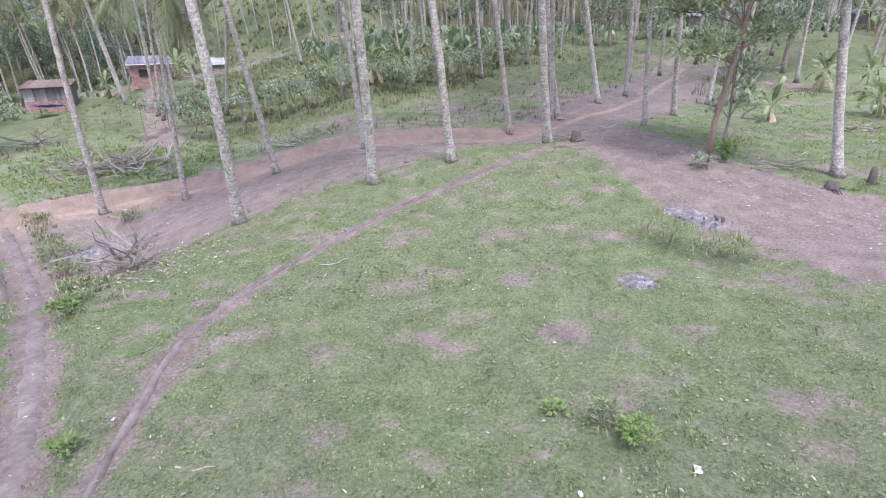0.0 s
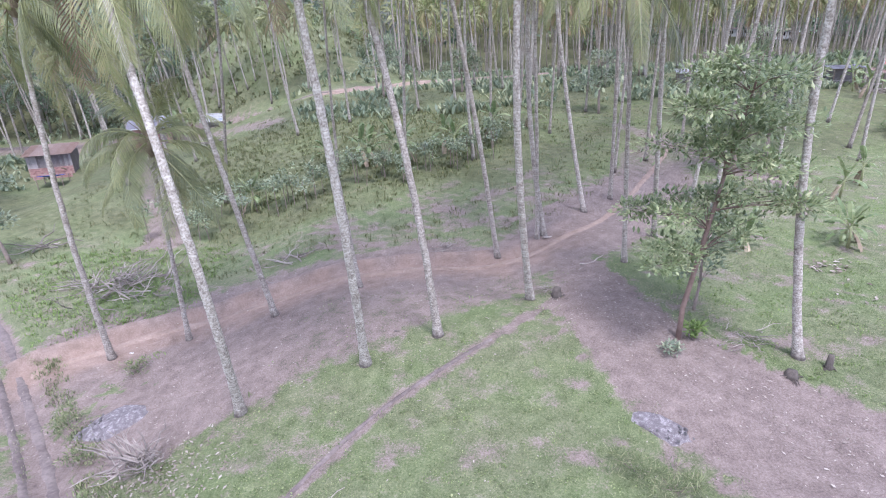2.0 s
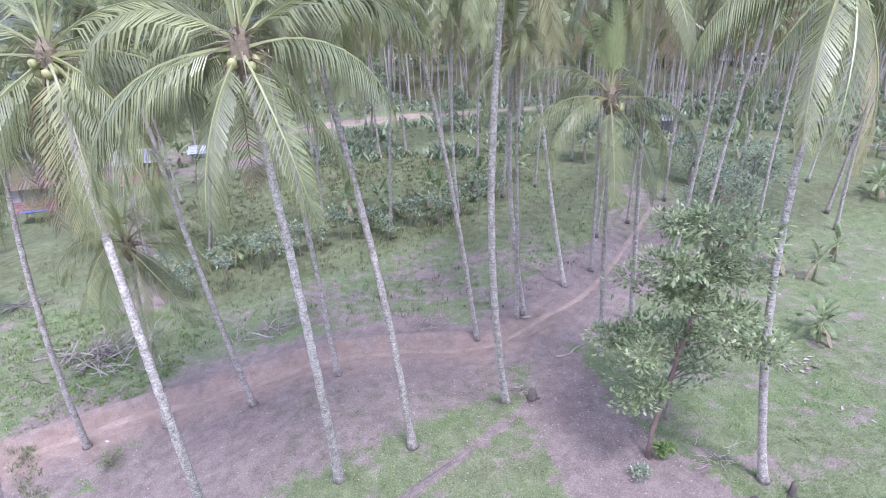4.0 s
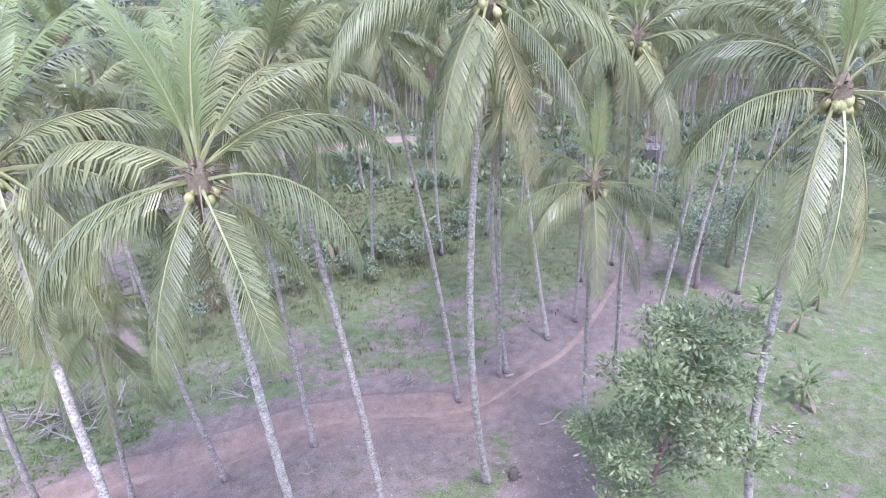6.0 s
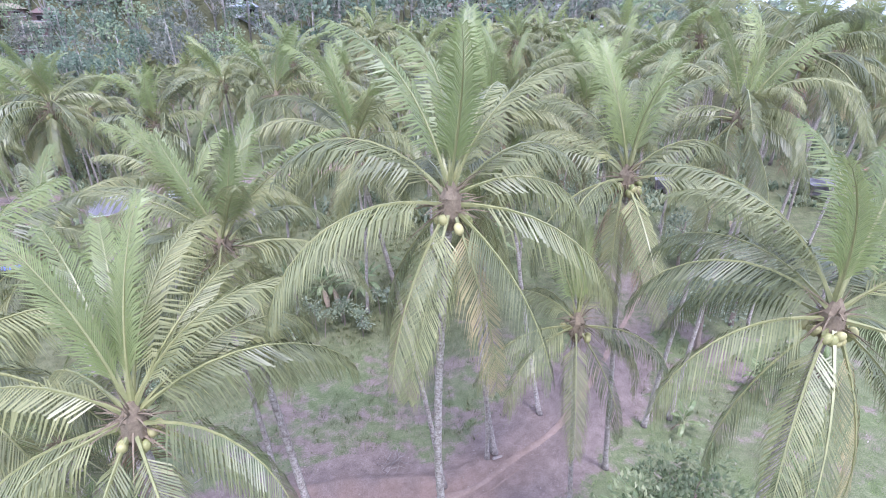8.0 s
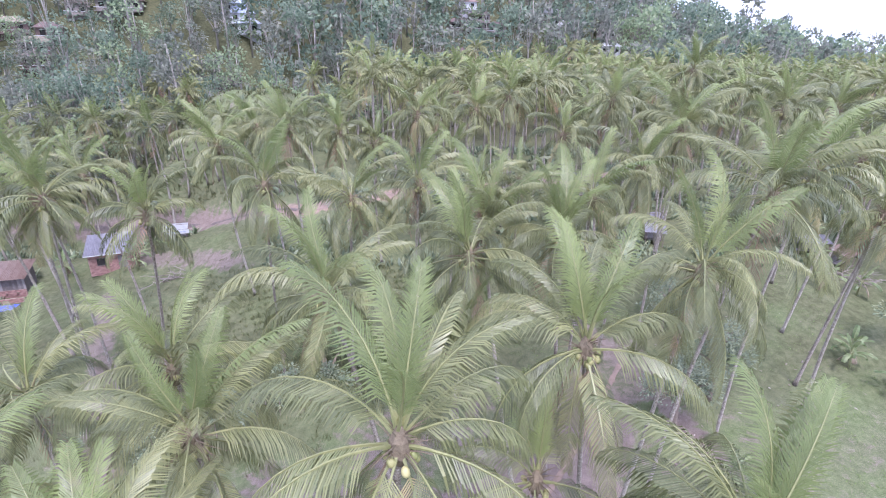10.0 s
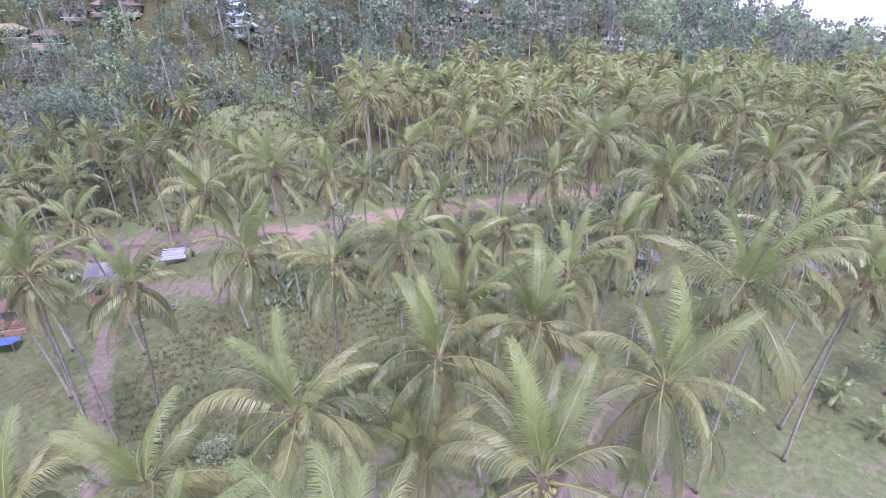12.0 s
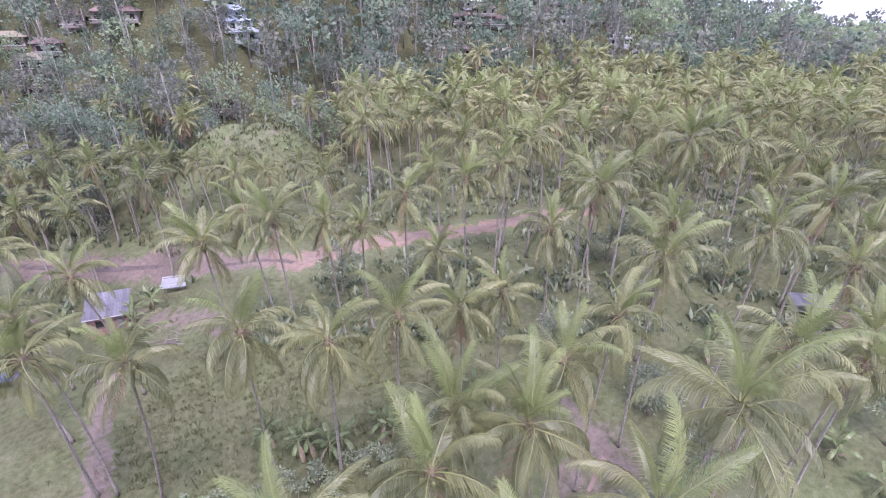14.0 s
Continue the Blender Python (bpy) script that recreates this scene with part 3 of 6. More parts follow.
MID_PALMS = [
    ((-20.0, 45.6), (-16.5, 40.0, 20.2), 0.95), ((-20.9, 46.8), (-19.0, 42.5, 19.2), 0.9), ((-15.2, 46.2), (-11.3, 41.0, 18.9), 0.95),
    ((-5.6, 47.4), (-4.2, 42.0, 20.5), 1.0), ((0.2, 47.2), (1.3, 41.8, 19.6), 1.0), ((6.3, 48.0), (5.8, 44.2, 20.0), 0.95),
    ((10.6, 50.0), (10.3, 46.3, 19.1), 0.95), ((14.2, 52.0), (13.9, 48.7, 19.0), 0.85), ((16.6, 41.5), (15.7, 37.4, 20.9), 0.98),
    ((20.2, 44.0), (19.6, 40.0, 22.2), 0.95), ((25.3, 48.0), (24.2, 44.6, 23.8), 1.05), ((36.5, 41.0), (34.8, 38.0, 19.6), 0.95),
    ((-5.6, 61.5), (-5.9, 58.2, 21.7), 1.0), ((-0.9, 63.0), (-1.4, 59.9, 20.8), 1.0), ((-10.9, 59.2), (-11.6, 56.2, 20.2), 1.0),
    ((2.1, 64.0), (1.9, 60.8, 19.7), 0.85), ((20.0, 59.0), (19.1, 55.5, 21.5), 1.0), ((25.2, 63.0), (24.6, 59.2, 24.2), 1.0),
    ((17.0, 72.0), (16.4, 68.5, 23.5), 0.95), ((-21.5, 58.0), (-22.7, 54.7, 17.9), 0.9), ((6.6, 66.5), (6.1, 62.7, 22.3), 0.95),
    ((13.4, 72.5), (12.7, 68.0, 22.1), 0.95), ((36.8, 70.0), (36.0, 66.5, 26.6), 1.0), ((45.0, 58.5), (44.0, 55.0, 23.9), 0.95),
    ((33.5, 50.0), (32.4, 46.0, 25.0), 1.0), ((27.8, 38.4), (27.4, 35.4, 22.8), 1.0), ((-8.6, 64.5), (-9.6, 62.0, 21.0), 0.9),
    ((30.5, 58.0), (30.0, 55.0, 22.0), 0.95), ((-26.0, 52.5), (-27.5, 50.0, 17.0), 0.9), ((-30.0, 60.0), (-31.5, 58.0, 19.0), 0.95),
    ((-19.2, 46.8), (-19.8, 44.2, 20.4), 0.85), ((9.4, 57.5), (9.0, 55.2, 19.5), 0.85), ((38.0, 44.0), (38.5, 41.5, 19.0), 0.95), ((41.0, 50.5), (41.5, 48.0, 21.0), 0.95),
]
for i, (foot, head, size) in enumerate(MID_PALMS):
    r = random.Random(700 + i)
    dying = i == 6
    palm(foot, head, "mid", 200 + i, "coconut palm with drooping orange-brown dying fronds" if dying else "coconut palm with a slim grey trunk in the grove", "palms of the grove", r.uniform(0.14, 0.17),
         (r.uniform(-0.4, 0.4), r.uniform(0, 0.5)), size * 0.92, 5 if dying else r.choice((0, 1, 1, 2)), 4 if head[1] < 50 else 0, 1.0)


# ---- the grove beyond: palms that are built alike ----
def crown_soup(seed, lod, full):
    """One crown as a single mesh."""
    r = random.Random(seed)
    v, f, mats, slots = [], [], [FROND, RACHIS, FROND_YOUNG, FROND_OLD, FROND_DEAD, RACHIS_DEAD], []
    for kind, k, az, tip, roll, sz in crown_plan(r, r.choice((0, 1, 2)), full):
        bank = FRONDS[lod][kind]
        me = bank[k % len(bank)]
        m = frond_matrix(az, tip, roll, sz, kind)
        b = len(v)
        v += [m @ q.co for q in me.vertices]
        idx = [mats.index(q) for q in me.materials]
        for poly in me.polygons:
            f.append(tuple(b + q for q in poly.vertices))
            slots.append(idx[poly.material_index])
    return mesh_from("crown", v, f, mats, slots)


CROWNS = [crown_soup(900 + i, "far", 0.9) for i in range(8)]
DIST_CROWNS = [crown_soup(920 + i, "dist", 0.95) for i in range(6)]


def far_trunk(seed):
    r = random.Random(seed)
    lean = Vector((r.uniform(-1.6, 0.8), r.uniform(-2.0, 0.4), 15.0))
    return trunk_soup((0, 0, -0.4), lean, 0.17, (r.uniform(-0.5, 0.5), 0.3), 7, 5, seed).mesh("trunk", [BARK], True), lean


TRUNKS = [far_trunk(950 + i) for i in range(8)]


def far_palm(x, y, size, i):
    tree = new("coconut_palm")
    tagged(tree, "distant coconut palm in the grove", "palm tree", "palms of the far grove")
    tree.matrix_basis = pose(x, y, gz(x, y), 0, 0, (i * 47) % 23 - 11) @ Matrix.Diagonal((size, size, size, 1))
    me, lean = TRUNKS[i % 8]
    put("trunk", me, tree)
    put("crown", CROWNS[(i * 5 + i // 7) % 8], tree, Matrix.Translation(lean) @ pose(0, 0, 0, 0, 0, i * 77 % 360) @ Matrix.Diagonal((1.0, 1.0, 0.95, 1)))


def open_ground(x, y):
    """Where no palm stands: tracks, yards and field."""
    d, _ = near_line(x, y, FARTRACK)
    return float(d) < 3.3 or (-33 < x < -12 and y < 83) or (-46 < x <= -33 and 56 < y < 75) or (y < 76 and -30 < x < 22)


# houses on the hill: x, y, turn, width, depth, storeys, wall, roof, label, deck
HILL_HOUSES = [
    (-35.0, 160.0, 10, 7, 5, 1, "white", "blue", "white terraced villa storey with a blue roof", True),
    (-37.0, 161.8, 10, 8, 5, 1, "white", "blue", "white terraced villa storey with a blue roof", True),
    (-39.0, 163.6, 10, 8, 5, 1, "blue", "blue", "pale blue terraced villa storey on the hillside", True),
    (-41.0, 165.6, 10, 8, 5, 1, "white", "tile", "white terraced villa storey with a brown roof", True),
    (-43.2, 168.0, 10, 8, 5, 1, "white", "tile", "white terraced villa storey with a brown roof", True),
    (31.0, 208, 4, 9, 7, 2, "buff", "tile", "two-storey buff house with a brown hipped roof", True),
    (37.0, 207, -6, 8, 6, 1, "buff", "tile", "low buff house with a brown hipped roof", True),
    (24.0, 208, 10, 9, 5, 1, "buff", "tile", "low brown roofed house among the trees", True),
    (27.8, 216, 0, 8, 6, 2, "white", "tile", "white house with a brown roof near the ridge", True),
    (61.0, 212, -4, 8, 7, 2, "white", "tile", "white two-storey house with open verandas", True),
    (53.0, 213, 4, 8, 6, 1, "buff", "tile", "low buff house with a brown hipped roof", True),
    (60.0, 224, 0, 7, 6, 1, "white", "tile", "small white house near the ridge", True),
    (80.6, 219, -8, 9, 7, 1, "buff", "tile", "low brown roofed house among the trees", True),
    (79.5, 209, 0, 9, 3, 1, "white", "white", "long low white building at the wood's edge", False),
    (102, 221.5, 0, 5, 4, 1, "white", "tile", "small white house in a gap of the wood", False),
    (22.8, 190, 6, 6, 5, 1, "buff", "tile", "small brown roofed house below the wood", True),
    (35.4, 189, -4, 10, 6, 1, "buff", "thatch", "low house under a pale thatched roof", True),
    (-36.5, 140, 8, 6, 5, 1, "tile", "tile", "small brown house above the grassy knoll", True),
    (-78.0, 149.0, 20, 7, 4, 1, "tile", "tile", "brown roofed house half hidden in trees", True),
    (-79.5, 144.6, 20, 8, 4, 1, "tile", "thatch", "thatched house half hidden in trees", True),
    (-77.5, 140.4, 20, 7, 4, 1, "tile", "tile", "brown roofed house half hidden in trees", True),
    (-65.0, 157.6, 12, 13, 5, 1, "buff", "tile", "long brown roofed house on the slope", True),
    (-75.0, 157.0, 16, 6, 5, 1, "buff", "tile", "small brown roofed house high on the slope", True),
    (-88.0, 152, 24, 8, 5, 1, "tile", "thatch", "thatched house high on the slope", True),
    (133.6, 195.5, -22, 15, 7, 1, "white", "thatch", "long white pavilion with pale railings and thatch", True),
    (121, 197, -22, 9, 5, 1, "white", "tile", "white pavilion wing with a brown roof", True),
    (-6.6, 152, 0, 6, 3.5, 1, "buff", "zinc", "small grey shed in the valley", False),
]


def near_house(x, y):
    """Kept free of trees: the houses and the slope just below them."""
    return any(abs(x - h[0]) < 3.2 and -2.6 < y - h[1] < 3.0 for h in HILL_HOUSES)


def grove_edge(x):
    """How far up the slope the palms reach."""
    return float(hill_foot(x)) + float(np.interp(x, [-10, 6, 24, 110, 150], [0, 10, 30, 20, 14]))


def grove_spots():
    r = random.Random(31)
    spots = []
    y = 50.0
    while y < 190:
        step = 6.0 + (y - 50) * 0.012
        half = 45 + y * 0.75
        x = -half - 20
        while x < half + 45:
            px, py = x + r.uniform(-2, 2), y + r.uniform(-2, 2)
            x += step
            if py > grove_edge(px) + 2 or near_house(px, py) or open_ground(px, py) or r.random() < 0.1:
                continue
            if ((px + 22) / 15) ** 2 + ((py - 107) / 9) ** 2 < 1 and r.random() < 0.85:
                continue
            if -50 < px < -8 and py > (101 if px < -30 else 97):
                continue
            if 22 < px < 50 and py < 66 or px > 22 and py < 56:
                continue
            spots.append((px, py, r.uniform(0.7, 1.1) * (0.72 if -50 < px < -8 and py > 91 else 1)))
        y += step * 0.85
    return spots


# a row of palms behind the road, at the foot of the knoll
foot_row = [(-54 + 3.1 * i, float(np.interp(-54 + 3.1 * i, [-60, -42, -30, -22, -9], [92, 90.5, 88, 84.5, 77.5])) + 4 + (i * 5 % 4) * 1.7, 0.78 + (i * 7 % 5) * 0.05) for i in range(14)]


def below_knoll(spot):
    """Palms before the knoll are short enough to leave its top in sight."""
    x, y, size = spot
    return (x, y, min(size, (19.5 - gz(x, y)) / 17)) if -48 < x < -3 and 84 < y < 106 else spot


SPOTS = sorted((q for q in map(below_knoll, grove_spots() + foot_row) if q[2] > 0.4), key=lambda s: s[1])
for i, (x, y, size) in enumerate(SPOTS[:280]):
    far_palm(x, y, size, i)


def scatter_meshes(name, pieces, label, category):
    """Joins many placed copies of small meshes into one object of kind stuff. pieces: (mesh, matrix)."""
    cache, vs, fs, slots, mats = {}, [], [], [], []
    base = 0
    loops, starts, run = [], [], 0
    for me, m in pieces:
        if me not in cache:
            co = np.empty(len(me.vertices) * 3, np.float32)
            me.vertices.foreach_get("co", co)
            li = np.empty(len(me.loops), np.int32)
            me.loops.foreach_get("vertex_index", li)
            st = np.empty(len(me.polygons), np.int32)
            me.polygons.foreach_get("loop_start", st)
            mi = np.empty(len(me.polygons), np.int32)
            me.polygons.foreach_get("material_index", mi)
            for q in me.materials:
                if q not in mats:
                    mats.append(q)
            table = np.array([mats.index(q) for q in me.materials], np.int32)
            cache[me] = (co.reshape(-1, 3), li, st, table[mi])
        co, li, st, mi = cache[me]
        a = np.array(m)
        vs.append(co @ a[:3, :3].T + a[:3, 3])
        loops.append(li + base)
        starts.append(st + run)
        slots.append(mi)
        base += len(co)
        run += len(li)
    me = bpy.data.meshes.new(name)
    v, l, s = np.concatenate(vs).astype(np.float32), np.concatenate(loops).astype(np.int32), np.concatenate(starts).astype(np.int32)
    me.vertices.add(len(v))
    me.vertices.foreach_set("co", v.ravel())
    me.loops.add(len(l))
    me.loops.foreach_set("vertex_index", l)
    me.polygons.add(len(s))
    me.polygons.foreach_set("loop_start", s)
    me.polygons.foreach_set("material_index", np.concatenate(slots).astype(np.int32))
    for q in mats:
        me.materials.append(q)
    me.update(calc_edges=True)
    return tagged(new(name, me), label, category, "", "stuff")


pieces = []
for i, (x, y, size) in enumerate(SPOTS[280:]):
    m = pose(x, y, gz(x, y), 0, 0, i * 31 % 360) @ Matrix.Diagonal((size, size, size, 1))
    me, lean = TRUNKS[i % 8]
    pieces += [(me, m), (DIST_CROWNS[i % 6], m @ Matrix.Translation(lean) @ pose(0, 0, 0, 0, 0, i * 77 % 360) @ Matrix.Diagonal((1.0, 1.0, 0.95, 1)))]
r = random.Random(88)
for i in range(18):
    x, y, size = r.uniform(-54, -6), r.uniform(114, 134), r.uniform(0.6, 0.85)
    m = pose(x, y, gz(x, y), 0, 0, i * 31 % 360) @ Matrix.Diagonal((size, size, size, 1))
    me, lean = TRUNKS[i % 8]
    pieces += [(me, m), (DIST_CROWNS[i % 6], m @ Matrix.Translation(lean))]
scatter_meshes("palm_grove", pieces, "distant coconut palms crowded on the slope", "palm grove")

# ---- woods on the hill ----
# leaf colours are paled and greyed to stand for haze over the hill
WOOD = leaf_material("hazed_wood_leaves", [(0.0, (0.12, 0.168, 0.122)), (0.5, (0.205, 0.265, 0.195)), (1.0, (0.3, 0.355, 0.262))], 1.0, 0.8, 0.5, 0.1)
WOOD_BROWN = leaf_material("hazed_wood_leaves_brown", [(0.0, (0.155, 0.172, 0.14)), (0.5, (0.225, 0.24, 0.197)), (1.0, (0.315, 0.317, 0.265))], 1.0, 0.8, 0.45, 0.1)
WOOD_LIGHT = leaf_material("hazed_wood_leaves_light", [(0.0, (0.21, 0.28, 0.165)), (0.5, (0.29, 0.36, 0.22)), (1.0, (0.38, 0.43, 0.28))], 1.0, 0.8, 0.5, 0.1)
PALE = plain("pale_bark", [(0.3, (0.22, 0.19, 0.17)), (0.7, (0.45, 0.42, 0.39))], 1.5, 0.9)


def wood_tree(seed, leaves, size, kind, leafmat):
    """A forest tree: a tapered trunk with limbs and an uneven crown of leaf clumps. kind: round, tall (bare pale stem) or flat (tiered)."""
    r = random.Random(seed)
    s = Soup()
    h = r.uniform(8, 12) if kind != "tall" else r.uniform(13, 17)
    low = {"round": 0.38, "tall": 0.62, "flat": 0.6}[kind]
    s.tube([(0, 0, -0.5), (r.uniform(-.4, .4), r.uniform(-.4, .4), h * 0.5), (r.uniform(-.8, .8), r.uniform(-.8, .8), h * 0.95)], [0.24, 0.16, 0.05], 5, 1)
    lobes = []
    for i in range(r.randrange(6, 10)):
        a, d = r.uniform(0, 6.28), r.uniform(0.6, 2.9) * (1.5 if kind == "flat" else 0.75 if kind == "tall" else 1)
        c = Vector((d * math.cos(a), d * math.sin(a), h * r.uniform(low, 1.0)))
        s.tube([(0, 0, h * low * 0.9), c.lerp(Vector((0, 0, h * low)), 0.4), c], [0.1, 0.06, 0.02], 3, 1, False)
        lobes.append((c, r.uniform(1.1, 2.3)))
    squash = 0.3 if kind == "flat" else 0.75
    for i in range(leaves):
        c, rad = lobes[i % len(lobes)]
        d = Vector((r.gauss(0, 1), r.gauss(0, 1), r.gauss(0.25, 0.8))).normalized()
        p = c + Vector((d.x * rad, d.y * rad, d.z * rad * squash)) * r.uniform(0.5, 1.08)
        out = (d + Vector((r.uniform(-.6, .6), r.uniform(-.6, .6), r.uniform(-.5, .3)))).normalized()
        s.leaf(p, out, out.orthogonal().normalized(), size * r.uniform(0.7, 1.3), size * r.uniform(0.55, 0.95), 0)
    return s.mesh("wood_tree", [leafmat, PALE])


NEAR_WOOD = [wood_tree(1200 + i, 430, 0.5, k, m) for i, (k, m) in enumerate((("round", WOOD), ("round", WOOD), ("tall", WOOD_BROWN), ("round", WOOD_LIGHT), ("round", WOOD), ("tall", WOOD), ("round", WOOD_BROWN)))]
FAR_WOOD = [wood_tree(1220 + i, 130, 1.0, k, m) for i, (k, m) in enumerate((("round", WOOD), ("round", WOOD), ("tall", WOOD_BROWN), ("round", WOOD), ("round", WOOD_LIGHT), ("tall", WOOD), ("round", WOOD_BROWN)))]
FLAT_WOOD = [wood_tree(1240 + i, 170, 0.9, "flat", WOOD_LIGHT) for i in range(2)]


def wood_pieces():
    r = random.Random(77)
    out = []
    y = 84.0
    while y < 330:
        step = 4.7 + (y - 84) * 0.022
        half = 40 + y * 0.88
        x = -half - 40
        while x < half + 60:
            px, py = x + r.uniform(-2.2, 2.2), y + r.uniform(-2.2, 2.2)
            x += step
            if py < grove_edge(px) - 2 or r.random() < 0.05 or ((px + 24) / 17) ** 2 + ((py - 101) / 11) ** 2 < 1 or near_house(px, py):
                continue
            k = r.uniform(0.7, 1.3) * (1 + (py - 100) * 0.002)
            flat = ((px - 92) / 16) ** 2 + ((py - 206) / 13) ** 2 < 1 or ((px - 190) / 40) ** 2 + ((py - 235) / 40) ** 2 < 1
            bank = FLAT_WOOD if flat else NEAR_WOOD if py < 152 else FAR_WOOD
            out.append((r.choice(bank), pose(px, py, gz(px, py), 0, 0, r.uniform(0, 360)) @ Matrix.Diagonal((k, k, k * r.uniform(0.85, 1.25), 1))))
        y += step * 0.9
    return out


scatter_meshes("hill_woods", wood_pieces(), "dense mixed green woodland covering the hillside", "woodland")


# ---- broad-leaved trees and shrubs ----
BROAD = leaf_material("broad_leaves", [(0.0, (0.12, 0.155, 0.10)), (0.5, (0.20, 0.24, 0.15)), (0.85, (0.28, 0.31, 0.195)), (1.0, (0.37, 0.38, 0.24))], 1.0, 0.45, 0.35, 0.4)
DARKLEAF = leaf_material("dark_leaves", [(0.0, (0.115, 0.145, 0.105)), (0.6, (0.205, 0.24, 0.165)), (1.0, (0.32, 0.345, 0.23))], 1.0, 0.5, 0.3, 0.4)
BRIGHT = leaf_material("bright_leaves", [(0.0, (0.115, 0.17, 0.055)), (1.0, (0.2, 0.27, 0.09))], 1.0, 0.65, 0.35, 0.18)
GRASS = leaf_material("grass_blades", [(0.0, (0.08, 0.1, 0.046)), (0.45, (0.145, 0.172, 0.085)), (0.8, (0.21, 0.23, 0.12)), (1.0, (0.31, 0.3, 0.185))], 1.0, 0.7, 0.3, 0.15)
LIGHTLEAF = leaf_material("pale_leaves", [(0.0, (0.12, 0.16, 0.075)), (0.5, (0.205, 0.25, 0.125)), (0.85, (0.29, 0.32, 0.175)), (1.0, (0.42, 0.43, 0.26))], 1.0, 0.42, 0.35, 0.45)
DRY = leaf_material("dry_leaves", [(0.0, (0.14, 0.11, 0.09)), (0.5, (0.24, 0.2, 0.172)), (1.0, (0.38, 0.335, 0.295))], 1.0, 0.8, 0.1, 0.2)
WOODY = plain("brown_bark", [(0.3, (0.13, 0.10, 0.085)), (0.7, (0.32, 0.26, 0.22))], 4.0, 0.9, 0.6)
REDBARK = plain("red_bark", [(0.3, (0.13, 0.085, 0.07)), (0.7, (0.28, 0.2, 0.17))], 4.0, 0.9, 0.6)
DEADWOOD = plain("dead_wood", [(0.3, (0.13, 0.107, 0.098)), (0.7, (0.36, 0.31, 0.28))], 3.0, 0.9, 0.4, vary=0.35)
STALK = plain("banana_stalk", [(0.3, (0.20, 0.17, 0.10)), (0.55, (0.27, 0.29, 0.15)), (0.75, (0.36, 0.38, 0.2))], 2.0, 0.6, 0.3)


def leaf_cloud(s, r, centre, radii, count, length, width, slot=0, up=0.3):
    for i in range(count):
        d = Vector((r.gauss(0, 1), r.gauss(0, 1), r.gauss(up, 0.7))).normalized()
        k = r.uniform(0.35, 1.05)
        p = Vector(centre) + Vector((d.x * radii[0], d.y * radii[1], d.z * radii[2])) * k
        o = (d + Vector((r.uniform(-.8, .8), r.uniform(-.8, .8), r.uniform(-.6, .5)))).normalized()
        side = o.cross(Vector((0, 0, 1)))
        side = side.normalized() if side.length > 0.1 else Vector((1, 0, 0))
        s.leaf(p, o, side, length * r.uniform(0.7, 1.2), width * r.uniform(0.7, 1.2), slot)


def broad_tree(x, y, label, seed, height, lean, tiers, leafmat, leaf=(0.3, 0.15), radius=0.11, group="", bark=None):
    """A tree whose limbs end in leafy tiers. tiers: (dx, dy, z, spread, flatness, leaves)."""
    r = random.Random(seed)
    tree = tagged(new("tree"), label, "tree", group)
    tree.matrix_basis = pose(x, y, gz(x, y))
    t, c = Soup(), Soup()
    pts = [Vector((lean[0] * u ** 1.3, lean[1] * u ** 1.3, -0.3 + (height + 0.3) * u)) + Vector((r.uniform(-.08, .08), r.uniform(-.08, .08), 0)) for u in (0, 0.15, 0.3, 0.45, 0.6, 0.75, 0.9, 1.0)]
    t.tube(pts, [radius * (1.35 - 1.2 * i / 8) for i in range(8)], 8)
    for dx, dy, z, spread, flat, leaves in tiers:
        u = max(0.0, (z - 0.6) / height)
        root = Vector((lean[0] * u ** 1.3, lean[1] * u ** 1.3, max(0.3, z - 0.6)))
        mid = root + Vector((dx, dy, 0.9))
        for k in range(5):
            a = r.uniform(0, 6.28)
            tip = root + Vector((dx + math.cos(a) * spread * 0.7, dy + math.sin(a) * spread * 0.7, 0.6 + r.uniform(-.3, .5)))
            t.tube([root, root.lerp(tip, 0.5) + Vector((0, 0, 0.12)), tip], [radius * 0.3, radius * 0.2, 0.012], 4, 0, False)
            leaf_cloud(c, r, tip, (spread * 0.55, spread * 0.55, spread * flat), leaves // 6, leaf[0], leaf[1])
        leaf_cloud(c, r, root + Vector((dx, dy, 0.6)), (spread, spread, spread * flat), leaves // 6, leaf[0], leaf[1])
    put("trunk", t.mesh("trunk", [bark or WOODY], True), tree)
    put("crown", c.mesh("crown", [leafmat]), tree)
    return tree


broad_tree(10.7, 19.2, "slender young tree with tiers of mid green leaves", 41, 10.6, (1.4, -0.7),
           [(-1.5, -0.4, 4.0, 1.2, 0.24, 520), (1.3, 0.3, 4.3, 1.1, 0.24, 360), (-1.7, 0.1, 5.2, 1.5, 0.24, 720), (1.5, -0.5, 5.9, 1.6, 0.24, 760), (0.2, 1.2, 5.3, 1.3, 0.24, 480),
            (-1.5, 0.5, 7.6, 1.7, 0.28, 900), (1.7, 0.2, 8.3, 1.7, 0.28, 900), (0.2, -1.3, 7.2, 1.4, 0.26, 560), (0.0, 0.0, 10.0, 1.9, 0.28, 1100), (1.1, 1.2, 9.3, 1.6, 0.28, 620), (-1.1, -0.8, 9.1, 1.6, 0.28, 620)], LIGHTLEAF, (0.25, 0.12), 0.085, bark=REDBARK)
